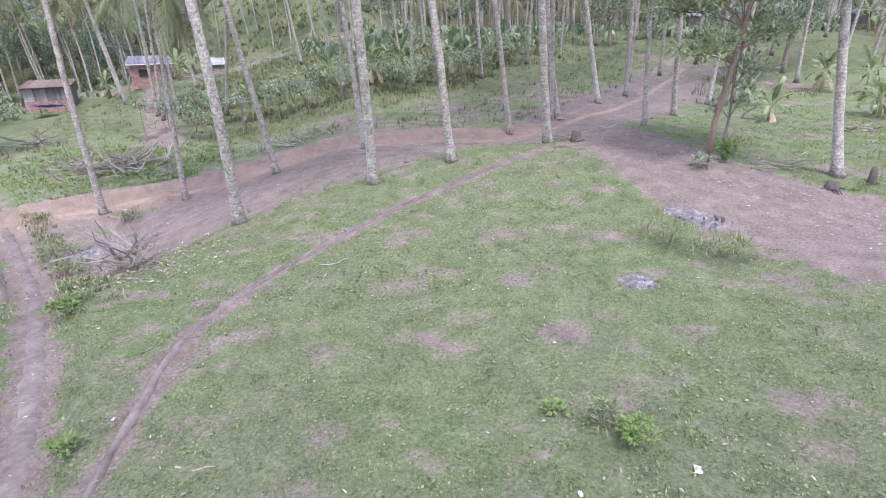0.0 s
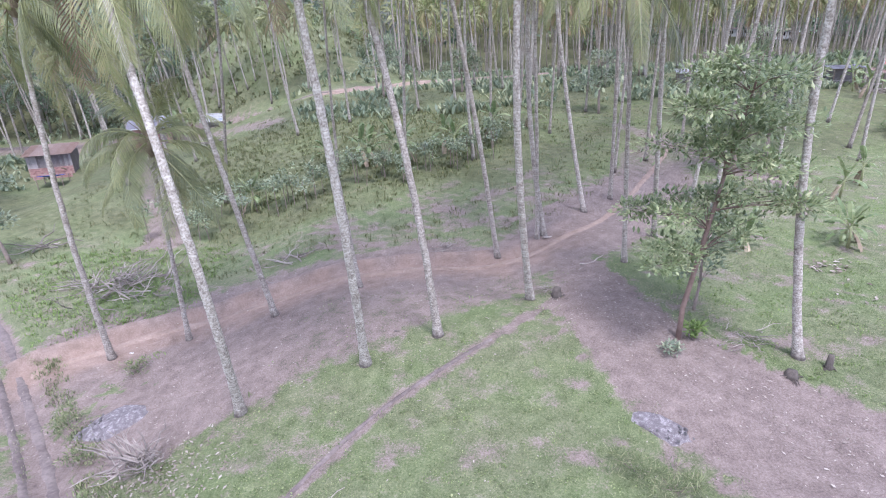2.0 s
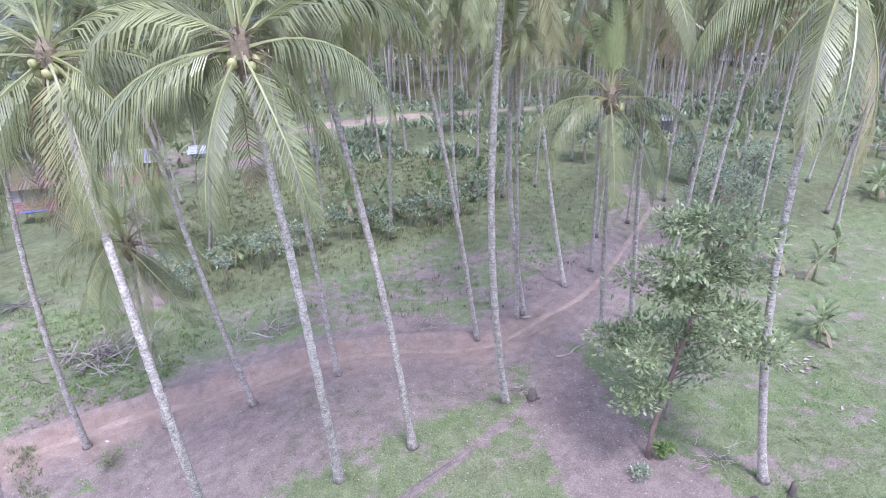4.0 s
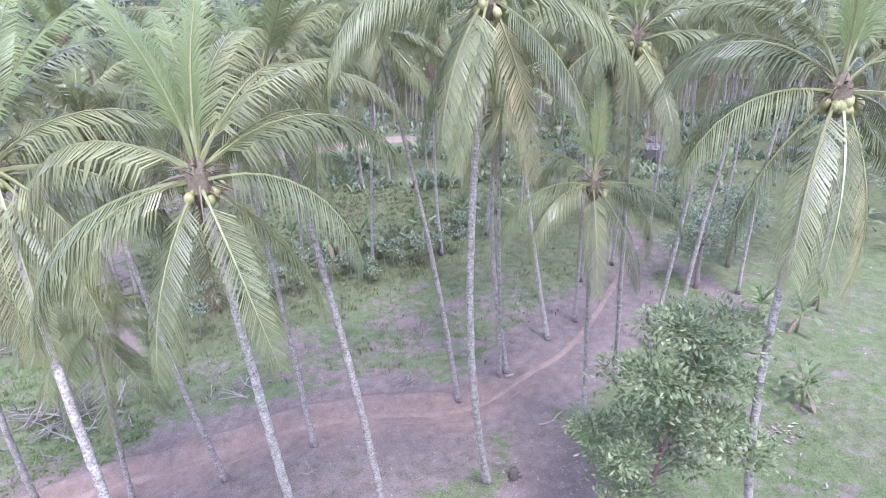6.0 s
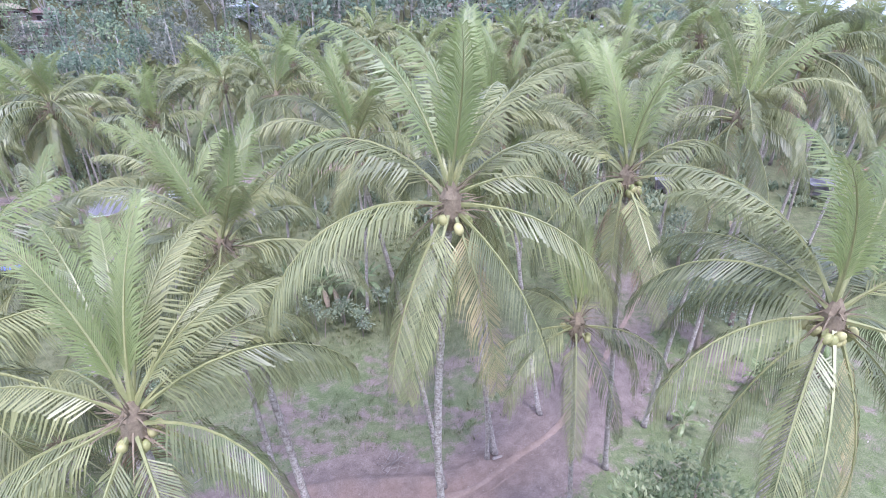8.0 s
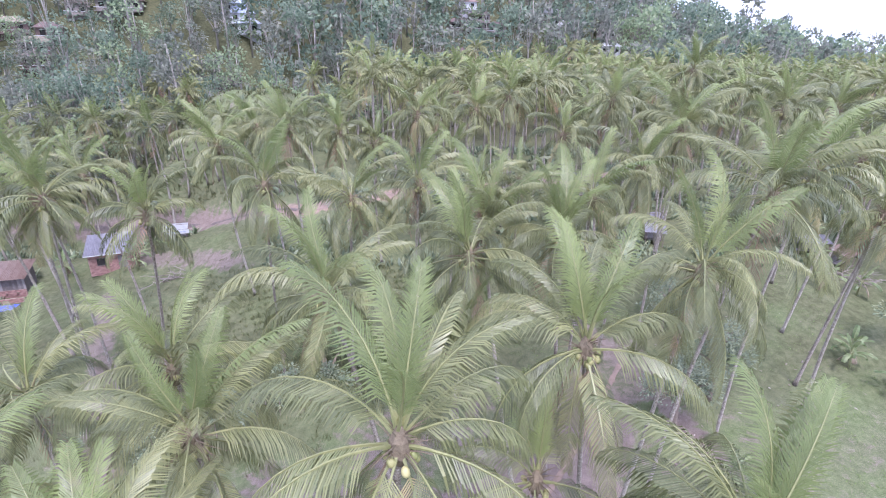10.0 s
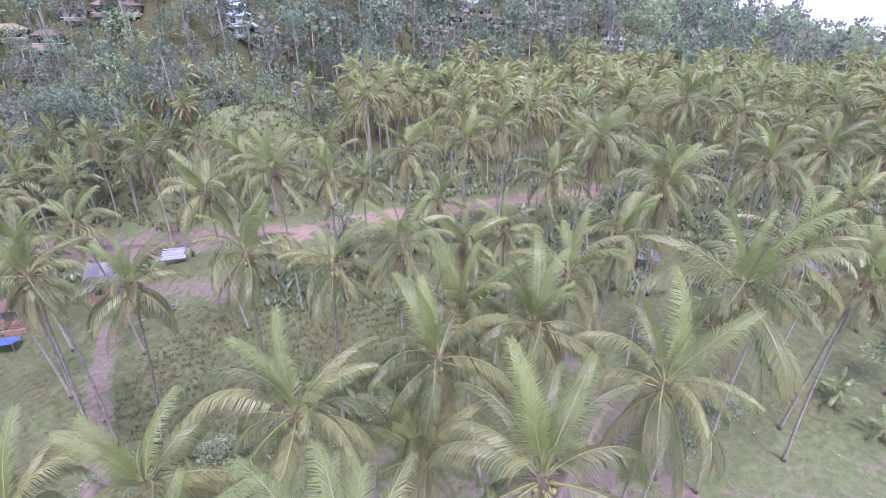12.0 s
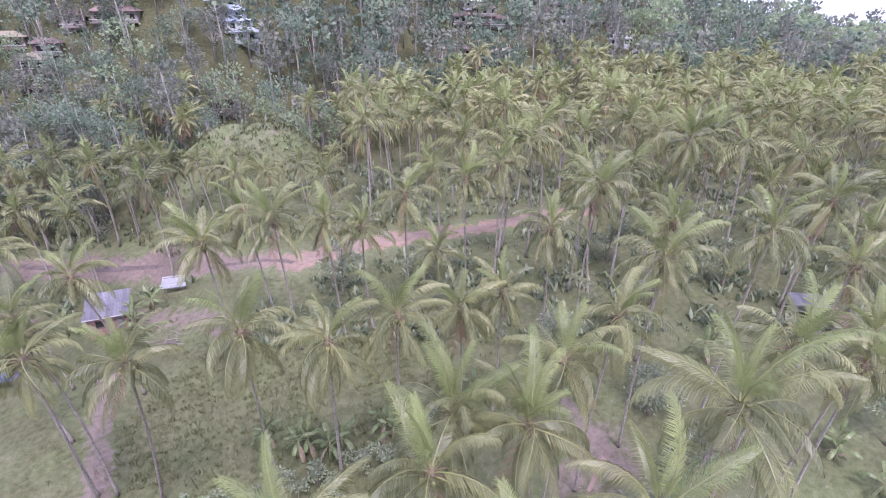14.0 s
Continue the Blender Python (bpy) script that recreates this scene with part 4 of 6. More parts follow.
broad_tree(12.6, 21.4, "leafy sapling with dense mid green foliage", 43, 4.2, (0.3, 0.2),
           [(0.0, 0.0, 1.8, 0.8, 0.5, 160), (0.3, -0.2, 3.0, 0.9, 0.4, 200), (0.0, 0.3, 4.0, 0.7, 0.5, 140)], BROAD, (0.26, 0.14), 0.06)
broad_tree(25.2, 39.8, "dark rounded mango tree behind the clearing", 44, 5.5, (0.2, 0.0),
           [(-1.2, 0, 3.4, 1.7, 0.6, 620), (1.2, 0.3, 3.8, 1.7, 0.6, 620), (0, -0.5, 5.2, 1.8, 0.55, 700)], DARKLEAF, (0.34, 0.14), 0.16, "mango trees")
broad_tree(29.6, 42.5, "dark rounded mango tree behind the clearing", 45, 6.3, (0.3, 0.2),
           [(-1.0, 0, 3.8, 1.7, 0.6, 560), (1.0, 0.3, 4.4, 1.7, 0.6, 560), (0, 0, 6.0, 1.7, 0.55, 600)], DARKLEAF, (0.34, 0.14), 0.16, "mango trees")
broad_tree(29.3, 51.2, "dense dark shrub between the palms", 46, 4.5, (0, 0),
           [(-1.3, 0, 2.2, 1.6, 0.6, 460), (1.3, 0.2, 2.4, 1.6, 0.6, 460), (0, 0, 4.0, 1.9, 0.5, 560)], DARKLEAF, (0.34, 0.15), 0.14, "mango trees")
broad_tree(-27.9, 38.2, "small dark-leaved tree on a thin leaning trunk", 47, 5.6, (-1.6, 0.4),
           [(-1.3, 0.2, 3.4, 1.4, 0.5, 520), (0.6, 0.3, 3.0, 1.1, 0.4, 260), (-0.4, 0, 5.2, 1.6, 0.55, 560)], DARKLEAF, (0.36, 0.15), 0.11)
for i, (x, y) in enumerate(((-38, 50), (-43, 47), (21, 58), (8, 72), (-2, 70), (46, 70), (58, 52), (50, 47), (33, 76))):
    h = 4.5 + (i * 37 % 10) * 0.25
    broad_tree(x, y, "leafy tree with a ragged green crown among the palms", 60 + i, h, (0.3, 0.1),
               [(-1.1, 0, h * 0.6, 1.6, 0.5, 330), (1.0, 0.4, h * 0.7, 1.5, 0.5, 330), (0, -0.3, h, 1.6, 0.5, 360)], (DARKLEAF, BROAD)[i % 2], (0.4, 0.2), 0.12, "trees among the palms")


def shrub(x, y, label, seed, h, spread, leaves, mat, leaf=(0.16, 0.07)):
    r = random.Random(seed)
    ob = tagged(new("shrub"), label, "shrub")
    ob.matrix_basis = pose(x, y, gz(x, y))
    lv = Soup()
    for i in range(9):
        a, d = r.uniform(0, 6.28), r.uniform(0.3, 1.0) * spread
        tip = Vector((d * math.cos(a), d * math.sin(a), h * r.uniform(0.6, 1.05)))
        st = Soup()
        st.tube([(0, 0, -0.05), tip * 0.5 + Vector((0, 0, 0.1 * h)), tip], [0.012, 0.009, 0.004], 4)
        put("stem", st.mesh("stem", [WOODY]), ob)
        leaf_cloud(lv, r, tip, (spread * 0.45, spread * 0.45, h * 0.35), leaves // 9, *leaf)
    put("foliage", lv.mesh("foliage", [mat]), ob)
    return ob


shrub(2.64, 6.45, "small bright green bush in the pasture", 71, 0.3, 0.27, 420, BRIGHT, (0.075, 0.045))
shrub(2.35, 6.9, "straggly weed clump with seed heads in the grass", 72, 0.34, 0.22, 120, GRASS, (0.2, 0.03))
shrub(1.75, 7.3, "small bright green weed in the pasture", 73, 0.13, 0.18, 90, BRIGHT, (0.1, 0.06))
shrub(-5.95, 7.3, "small yellow-green weed beside the footpath", 74, 0.16, 0.2, 110, BRIGHT, (0.1, 0.07))
shrub(-8.9, 12.6, "bright green weed clump on the lane's verge", 75, 0.25, 0.4, 220, BRIGHT, (0.14, 0.08))
shrub(11.34, 19.1, "yellow-green sapling at the foot of the bank", 76, 0.65, 0.3, 110, BRIGHT, (0.3, 0.13))
shrub(9.97, 18.2, "dark green weed on the bare earth", 77, 0.4, 0.35, 170, DARKLEAF, (0.18, 0.08))
shrub(6.7, 13.8, "tuft of long dull grass around old ashes", 78, 0.5, 0.8, 420, GRASS, (0.3, 0.02))
shrub(7.6, 12.9, "rank green grass clump in the pasture", 79, 0.45, 0.7, 420, GRASS, (0.3, 0.025))
shrub(-13.4, 24.2, "weedy tuft at the corner of lane and track", 81, 0.45, 0.7, 260, GRASS, (0.16, 0.05))
shrub(-12.6, 18.3, "low weeds on the lane's bank", 82, 0.42, 0.7, 300, GRASS, (0.16, 0.05))
shrub(-14.3, 20.6, "low weeds on the lane's bank", 83, 0.45, 0.8, 320, GRASS, (0.16, 0.05))


# ---- banana plants ----
BANANA = leaf_material("banana_leaf", [(0.0, (0.1, 0.145, 0.06)), (0.6, (0.18, 0.23, 0.1)), (1.0, (0.28, 0.31, 0.155))], 0.4, 0.4, 0.35, 0.5)
BANANA_DRY = leaf_material("banana_leaf_dry", [(0.0, (0.2, 0.15, 0.11)), (1.0, (0.4, 0.32, 0.24))], 0.4, 0.8, 0.15, 0.2)


def banana_leaf(seed, e0, droop, mat):
    """A long paddle on a rib, torn into strips along its edges."""
    r = random.Random(seed)
    s = Soup()
    n, L = 9, 2.1
    p, pts, tans = Vector((0, 0, 0)), [], []
    for i in range(n + 1):
        e = radians(e0 - droop * (i / n) ** 1.2)
        t = Vector((math.cos(e), 0, math.sin(e)))
        pts.append(p.copy())
        tans.append(t)
        p = p + t * L / n
    s.tube(pts, [0.035 * (1 - 0.85 * i / n) for i in range(n + 1)], 3, 1, False)
    for i in range(2, n):
        u0, u1 = i / n, (i + 1) / n
        for sgn in (-1, 1):
            if r.random() < 0.1:
                continue
            w0 = 0.21 * math.sin(math.pi * (0.12 + 0.8 * (u0 - 0.2))) + 0.03
            w1 = 0.21 * math.sin(math.pi * (0.12 + 0.8 * (u1 - 0.2))) + 0.03
            dip = -0.3 + r.uniform(-0.35, 0.1)
            b = len(s.v)
            nrm = Vector((-tans[i].z, 0, tans[i].x))
            for q, w in ((pts[i], w0), (pts[i + 1].lerp(pts[i], 0.06), w1)):
                s.v += [q, q + Vector((0, sgn * w, 0)) + nrm * w * dip]
            s.face((b, b + 1, b + 3, b + 2), 0)
    return s.mesh("leaf", [mat, STALK])


BANANA_LEAVES = [banana_leaf(300 + i, e, d, BANANA) for i, (e, d) in enumerate(((80, 40), (66, 75), (52, 95), (36, 105), (20, 95)))]
BANANA_DEAD = [banana_leaf(310 + i, e, d, BANANA_DRY) for i, (e, d) in enumerate(((-40, 45), (-60, 28)))]


def banana(x, y, seed, h, label):
    r = random.Random(seed)
    ob = tagged(new("banana_plant"), label, "banana plant", "banana plants")
    k = 0.72 if 17 < x < 34 and y < 38 else 0.95
    ob.matrix_basis = pose(x, y, gz(x, y)) @ Matrix.Diagonal((k, k, k, 1))
    s = Soup()
    lean = Vector((r.uniform(-.25, .25), r.uniform(-.25, .25), h))
    s.tube([(0, 0, -0.15), lean * 0.5 + Vector((0.03, 0, 0)), lean], [0.13, 0.105, 0.06], 8)
    put("stem", s.mesh("stem", [STALK], True), ob)
    az = r.uniform(0, 6.28)
    for i in range(8):
        az += 2.4
        k = min(4, i * 5 // 8)
        sz = r.uniform(0.8, 1.15)
        put("leaf", BANANA_LEAVES[k], ob, Matrix.Translation(lean * (1.0 - 0.03 * i)) @ Matrix.Rotation(az, 4, "Z") @ Matrix.Diagonal((sz, sz, sz, 1)))
    for i in range(1):
        az += 2.1
        put("leaf", BANANA_DEAD[i % 2], ob, Matrix.Translation(lean * 0.88) @ Matrix.Rotation(az, 4, "Z"), "withered brown leaf")
    return ob


for i, (x, y, h) in enumerate((
        (23.7, 26.4, 1.7), (24.3, 27.4, 1.3), (26.5, 34.3, 2.0), (27.2, 35.1, 1.6), (20.2, 31.9, 1.6), (28.6, 33.2, 2.1),
        (32.0, 35.5, 2.1), (-3.8, 48.6, 2.2), (-3.0, 49.2, 1.8), (3.8, 50.4, 2.2), (4.6, 49.6, 1.9), (-0.9, 48.2, 2.4), (0.2, 49.0, 2.0), (8.6, 51.5, 2.1),
        (12.4, 53.0, 1.9), (-6.8, 50.2, 1.7), (44.2, 45.6, 1.7), (45.2, 46.8, 1.4), (46.0, 42.4, 1.5), (51.5, 60.5, 2.1), (53.0, 56.0, 2.0), (50.0, 56.8, 2.2), (55.0, 66.8, 2.0),
        (-27.7, 70.3, 2.0), (-27.2, 68.8, 1.7), (-26.6, 72.6, 1.9), (-34.6, 75.0, 2.0), (-37.0, 71.0, 1.8), (-12.6, 44.2, 1.5), (40.2, 60.4, 2.1), (37.6, 57.8, 1.9), (18.6, 27.6, 1.0))):
    banana(x, y, 320 + i, h, "banana plant with torn green leaves and a brown stem")


# ---- saplings in a row at the edge of the field ----
def sapling(x, y, seed, h, mat):
    r = random.Random(seed)
    ob = tagged(new("sapling"), "thin sapling with a bare stem and leafy head", "sapling", "saplings along the field")
    ob.matrix_basis = pose(x, y, gz(x, y))
    s, lv = Soup(), Soup()
    top = Vector((r.uniform(-.25, .25), r.uniform(-.2, .2), h))
    s.tube([(0, 0, -0.1), top * 0.5, top], [0.04, 0.032, 0.018], 5)
    for i in range(9):
        a = r.uniform(0, 6.28)
        d = Vector((math.cos(a), math.sin(a), r.uniform(0.0, 0.9))).normalized()
        q = top * r.uniform(0.7, 1.0)
        e = q + d * r.uniform(0.4, 0.75)
        leaf_cloud(lv, r, e, (0.3, 0.3, 0.2), 13, 0.3, 0.15, 0, -0.2)
    put("stem", s.mesh("stem", [WOODY]), ob)
    put("foliage", lv.mesh("foliage", [mat]), ob)


r = random.Random(400)
for i in range(46):
    u = i / 45
    x = -19 + 29 * u + r.uniform(-0.6, 0.6)
    y = np.interp(x, [-19, -12, -5, 4, 10], [40.5, 41.5, 43.0, 46.0, 49]) + r.uniform(-1.0, 2.6)
    sapling(x, float(y), 410 + i, r.uniform(1.5, 2.9), (BROAD, BROAD, DARKLEAF)[i % 3])


# ---- grass, weeds and litter ----
def on_ground(xs, ys):
    return np.stack([xs, ys, ground_z(xs, ys)], 1)


def tufts(name, label, category, spots, blades, height, spread, width, mat, seed, lean=0.5):
    """Many tufts of pointed blades as one object. spots: rows of x, y, z and a size."""
    rng = np.random.RandomState(seed)
    n = len(spots)
    p = np.repeat(spots[:, :3], blades, 0)
    k = np.repeat(spots[:, 3], blades)
    a = rng.uniform(0, 2 * np.pi, n * blades)
    rad = rng.uniform(0, spread, n * blades) * k
    foot = p + np.stack([rad * np.cos(a), rad * np.sin(a), np.zeros_like(a)], 1)
    b = rng.uniform(0, 2 * np.pi, n * blades)
    h = height * k * rng.uniform(0.5, 1.2, n * blades)
    out = rng.uniform(0.1, lean, n * blades) * h * 1.6
    tip = foot + np.stack([out * np.cos(b), out * np.sin(b), h], 1)
    side = np.stack([-np.sin(b), np.cos(b), np.zeros_like(b)], 1) * (width * k * 0.5)[:, None]
    mid = foot * 0.5 + tip * 0.5 + np.stack([np.zeros_like(h), np.zeros_like(h), h * 0.15], 1)
    foot[:, 2] -= 0.03
    v = np.stack([foot - side * 0.6, foot + side * 0.6, mid + side, mid - side, tip], 1).reshape(-1, 3)
    m = n * blades
    base = np.arange(m, dtype=np.int32)[:, None] * 5
    loops = np.concatenate([base + np.array([[0, 1, 2, 3]], np.int32), base + np.array([[3, 2, 4]], np.int32)], 1)
    starts = (np.arange(m, dtype=np.int32)[:, None] * 7 + np.array([[0, 4]], np.int32)).ravel()
    me = bpy.data.meshes.new(name)
    me.vertices.add(len(v))
    me.vertices.foreach_set("co", v.astype(np.float32).ravel())
    me.loops.add(loops.size)
    me.loops.foreach_set("vertex_index", loops.ravel())
    me.polygons.add(len(starts))
    me.polygons.foreach_set("loop_start", starts)
    me.materials.append(mat)
    me.update(calc_edges=True)
    return tagged(new(name, me), label, category, "", "stuff")


def spots_in(seed, count, x0, x1, y0, y1, keep, lo=0.6, hi=1.3):
    rng = np.random.RandomState(seed)
    x, y = rng.uniform(x0, x1, count), y0 + (y1 - y0) * rng.uniform(0, 1, count) ** 1.25
    ok = keep(x, y, rng.uniform(0, 1, count))
    x, y = x[ok], y[ok]
    return np.column_stack([on_ground(x, y), rng.uniform(lo, hi, len(x))])


def grassy(x, y, u):
    return u > soil_amount(x, y) * 1.55 - 0.12


def patchy(size, seed, level):
    return lambda x, y, u: grassy(x, y, u) & (waves(x, y, size, seed) + 0.7 * (u - 0.5) > level)


CROP = leaf_material("crop_leaves", [(0.0, (0.1, 0.12, 0.05)), (0.6, (0.165, 0.185, 0.085)), (1.0, (0.26, 0.25, 0.13))], 1.0, 0.6, 0.35, 0.2)
FIELD = leaf_material("field_blades", [(0.0, (0.068, 0.08, 0.034)), (0.5, (0.122, 0.132, 0.06)), (1.0, (0.22, 0.205, 0.11))], 1.0, 0.6, 0.4, 0.2)
tufts("short_grass", "short worn pasture grass", "grass", spots_in(501, 42000, -17, 26, 3.5, 27, grassy), 4, 0.045, 0.16, 0.013, GRASS, 1, 0.8)
def leaflets(name, label, category, spots, per_spot, spread, size, mat, seed):
    """Small leaves lying nearly flat over the ground as one object."""
    rng = np.random.RandomState(seed)
    m = len(spots) * per_spot
    k = np.repeat(spots[:, 3], per_spot) * size * rng.uniform(0.6, 1.3, m)
    p = np.repeat(spots[:, :3], per_spot, 0) + np.column_stack([rng.normal(0, spread, m), rng.normal(0, spread, m), rng.uniform(0.012, 0.05, m)])
    a, tilt = rng.uniform(0, 2 * np.pi, m), rng.uniform(-0.5, 0.7, m)
    d = np.column_stack([np.cos(a), np.sin(a), tilt]) * k[:, None]
    e = np.column_stack([-np.sin(a), np.cos(a), rng.uniform(-0.5, 0.5, m)]) * (k * 0.36)[:, None]
    v = np.stack([p - d * 0.5, p + e, p + d * 0.5, p - e], 1).reshape(-1, 3)
    me = bpy.data.meshes.new(name)
    me.vertices.add(len(v))
    me.vertices.foreach_set("co", v.astype(np.float32).ravel())
    me.loops.add(m * 4)
    me.loops.foreach_set("vertex_index", np.arange(m * 4, dtype=np.int32))
    me.polygons.add(m)
    me.polygons.foreach_set("loop_start", np.arange(0, m * 4, 4, dtype=np.int32))
    me.materials.append(mat)
    me.update(calc_edges=True)
    return tagged(new(name, me), label, category, "", "stuff")


CLOVER = leaf_material("clover", [(0.0, (0.055, 0.08, 0.03)), (0.5, (0.14, 0.18, 0.075)), (0.85, (0.21, 0.25, 0.11)), (1.0, (0.28, 0.29, 0.15))], 1.0, 0.6, 0.3, 0.2)
leaflets("clover", "small clover and weed leaves all over the pasture", "weeds", spots_in(511, 15000, -12, 18, 3.5, 20, grassy), 6, 0.09, 0.042, CLOVER, 18)
leaflets("clover", "coarser weed leaves on the far side of the pasture", "weeds", spots_in(512, 7000, -14, 24, 12, 30, patchy(2.6, 43, -0.2)), 4, 0.14, 0.07, CLOVER, 19)
tufts("pasture_weeds", "broad-leaved green weeds among the grass", "weeds", spots_in(502, 4200, -16, 26, 3.5, 32, patchy(3.5, 31, 0.2)), 8, 0.035, 0.15, 0.018, BRIGHT, 2, 1.0)
tufts("bright_grass", "patches of fresher bright green grass", "grass", spots_in(503, 2600, -14, 22, 4, 24, patchy(4.5, 33, 0.55), 0.7, 1.5), 8, 0.1, 0.15, 0.015, BRIGHT, 3, 0.7)
tufts("verge_weeds", "rank green weeds on the verge of the lane", "weeds",
      spots_in(504, 1700, -25, -12.5, 25, 39, lambda x, y, u: (near_line(x, y, TRACK)[0] > 1.8) & (near_line(x, y, LANE)[0] > 1.0) & (u > 0.25), 0.7, 1.6), 9, 0.1, 0.3, 0.04, BRIGHT, 4, 1.5)
tufts("bank_weeds", "dark weeds along the bank of the lane", "weeds",
      spots_in(510, 5200, -22, -6, 13, 27, lambda x, y, u: (near_line(x, y, [(a + 1.15, b + 0.5) for a, b in LANE])[0] < 0.25 + 0.45 * u) & (near_line(x, y, LANE)[0] > 0.55) & (waves(x, y, 3, 38) > -0.5), 0.6, 1.4), 8, 0.13, 0.2, 0.028, GRASS, 16, 0.9)
tufts("field_weeds", "rough field of waist-high green weeds and crops", "field plants",
      spots_in(505, 2600, -21, 16, 36, 64, lambda x, y, u: (y > np.interp(x, [-21, -13, -5, 4, 16], [46, 37, 37.5, 43, 50]) + u * u * 12) & (u > 0.15) & (waves(x, y, 9, 35) > -0.75), 0.6, 1.5), 8, 0.3, 0.45, 0.036, FIELD, 5, 0.5)
def crop_rows():
    """Plants in wavering rows across the field."""
    rng = np.random.RandomState(530)
    u, v = np.meshgrid(np.arange(-30, 22, 0.62), np.arange(30, 76, 1.05))
    u, v = (u + rng.uniform(-.2, .2, u.shape)).ravel(), (v + rng.uniform(-.16, .16, v.shape)).ravel()
    x, y = u * 0.96 - (v - 50) * 0.28, v * 0.96 + u * 0.28
    keep = (y > np.interp(x, [-24, -13, -5, 4, 12], [49, 44, 43.5, 45, 52])) & (y < np.interp(x, [-24, -13, 0, 12], [58, 62, 65, 62])) & (x > -22) & (x < 11)
    keep &= (waves(x, y, 7, 39) > -0.65) & (rng.uniform(0, 1, x.shape) > 0.12)
    return np.column_stack([on_ground(x[keep], y[keep]), rng.uniform(0.6, 1.35, keep.sum())])


tufts("field_crop", "rows of low olive green crop plants in the field", "field plants", crop_rows(), 12, 0.27, 0.28, 0.06, CROP, 17, 0.95)
tufts("field_grass", "long pale grass between the field plants", "grass",
      spots_in(506, 5200, -30, 26, 33, 76, lambda x, y, u: (near_line(x, y, TRACK)[0] > 2.2) & (u > soil_amount(x, y) * 0.8), 0.7, 1.5), 7, 0.2, 0.32, 0.026, FIELD, 6, 0.8)
tufts("meadow_grass", "green grass under the palms", "grass",
      spots_in(507, 6500, 12, 48, 17, 62, lambda x, y, u: (near_line(x, y, TRACK)[0] > 2.6) & grassy(x, y, u), 0.7, 1.5), 7, 0.06, 0.3, 0.03, BRIGHT, 7, 1.6)
tufts("undergrowth", "low green undergrowth beneath the far palms", "undergrowth",
      spots_in(508, 6000, -70, 110, 62, 128, lambda x, y, u: (near_line(x, y, FARTRACK)[0] > 4) & ~((x < -12) & (y < 80) & (x > -40)) & (waves(x, y, 14, 36) + u > 0.2) & ((((x + 24) / 19) ** 2 + ((y - 102) / 13) ** 2 > 1) | (u > 0.9)), 0.7, 1.8), 6, 0.6, 0.6, 0.24, BROAD, 8, 0.9)


tufts("knoll_grass", "rough pale grass on the knoll", "grass", spots_in(509, 2600, -46, -2, 90, 114, lambda x, y, u: ((x + 24) / 19) ** 2 + ((y - 102) / 13) ** 2 < 1, 0.7, 1.6), 6, 0.35, 0.5, 0.09, FIELD, 15, 0.8)


def litter(name, label, spots, size, mat, seed):
    """Fallen leaves lying flat, each a little bent."""
    rng = random.Random(seed)
    s = Soup()
    for x, y, z, k in spots:
        a = rng.uniform(0, 6.28)
        d = Vector((math.cos(a), math.sin(a), rng.uniform(-.05, .3))).normalized()
        s.leaf(Vector((x, y, z + 0.035)), d, Vector((-d.y, d.x, rng.uniform(-.4, .4))).normalized(), size * k, size * k * rng.uniform(0.25, 0.5))
    return tagged(new(name, s.mesh(name, [mat])), label, "fallen leaves", "", "stuff")


def strewn(x, y, u):
    d, _ = near_line(x, y, [(9.0, 24.0), (8.8, 21.0), (11.0, 17.6), (14.0, 14.0), (18, 10.5)])
    return u > d / 3.0 + 0.15 * waves(x, y, 2.2, 41)


litter("leaf_litter", "pale dry leaves strewn over the bare earth", spots_in(520, 5200, 6, 21, 8, 26, strewn), 0.13, DRY, 9)
litter("leaf_litter", "dry leaves scattered around the brushwood heap",
       spots_in(521, 2600, -12, -4, 12.5, 20.5, lambda x, y, u: u > np.hypot((x + 8.6) / 3.4, (y - 16.2) / 2.9)), 0.17, DRY, 10)
litter("leaf_litter", "scraps of dry leaf on the palm ground", spots_in(522, 3600, -18, 12, 19, 33, lambda x, y, u: u > 0.4), 0.11, DRY, 11)
litter("leaf_litter", "scraps of dry leaf in the pasture", spots_in(523, 1500, -9, 14, 5, 19, lambda x, y, u: u > 0.45), 0.09, DRY, 12)
litter("leaf_litter", "heap of pale cut leaves on the meadow",
       spots_in(524, 420, 19.5, 23.5, 23, 26.5, lambda x, y, u: u > np.hypot((x - 21.4) / 1.5, (y - 24.7) / 0.9)), 0.34, DRY, 13)
litter("leaf_litter", "scraps of husk and leaf on the meadow", spots_in(525, 500, 16, 45, 20, 60, lambda x, y, u: u > 0.5), 0.3, DRY, 14)


# ---- brushwood heaps and fallen wood ----
def stick_mesh(seed, L, r0, fork):
    r = random.Random(seed)
    s = Soup()
    pts = [Vector((L * u, r.uniform(-.06, .06) * L, r.uniform(-.04, .04) * L)) for u in (0, 0.25, 0.5, 0.75, 1.0)]
    s.tube(pts, [r0, r0 * 0.9, r0 * 0.75, r0 * 0.6, r0 * 0.3], 5)
    for k in range(fork):
        q = pts[1 + k % 3]
        s.tube([q, q + Vector((L * 0.3, r.choice((-1, 1)) * L * 0.16, L * r.uniform(-.05, .14)))], [r0 * 0.5, r0 * 0.2], 4, 0, False)
    return s.mesh("branch", [DEADWOOD])


STICKS = [stick_mesh(540 + i, 1.0, 0.02, 2) for i in range(5)] + [stick_mesh(548, 1.0, 0.03, 0)]


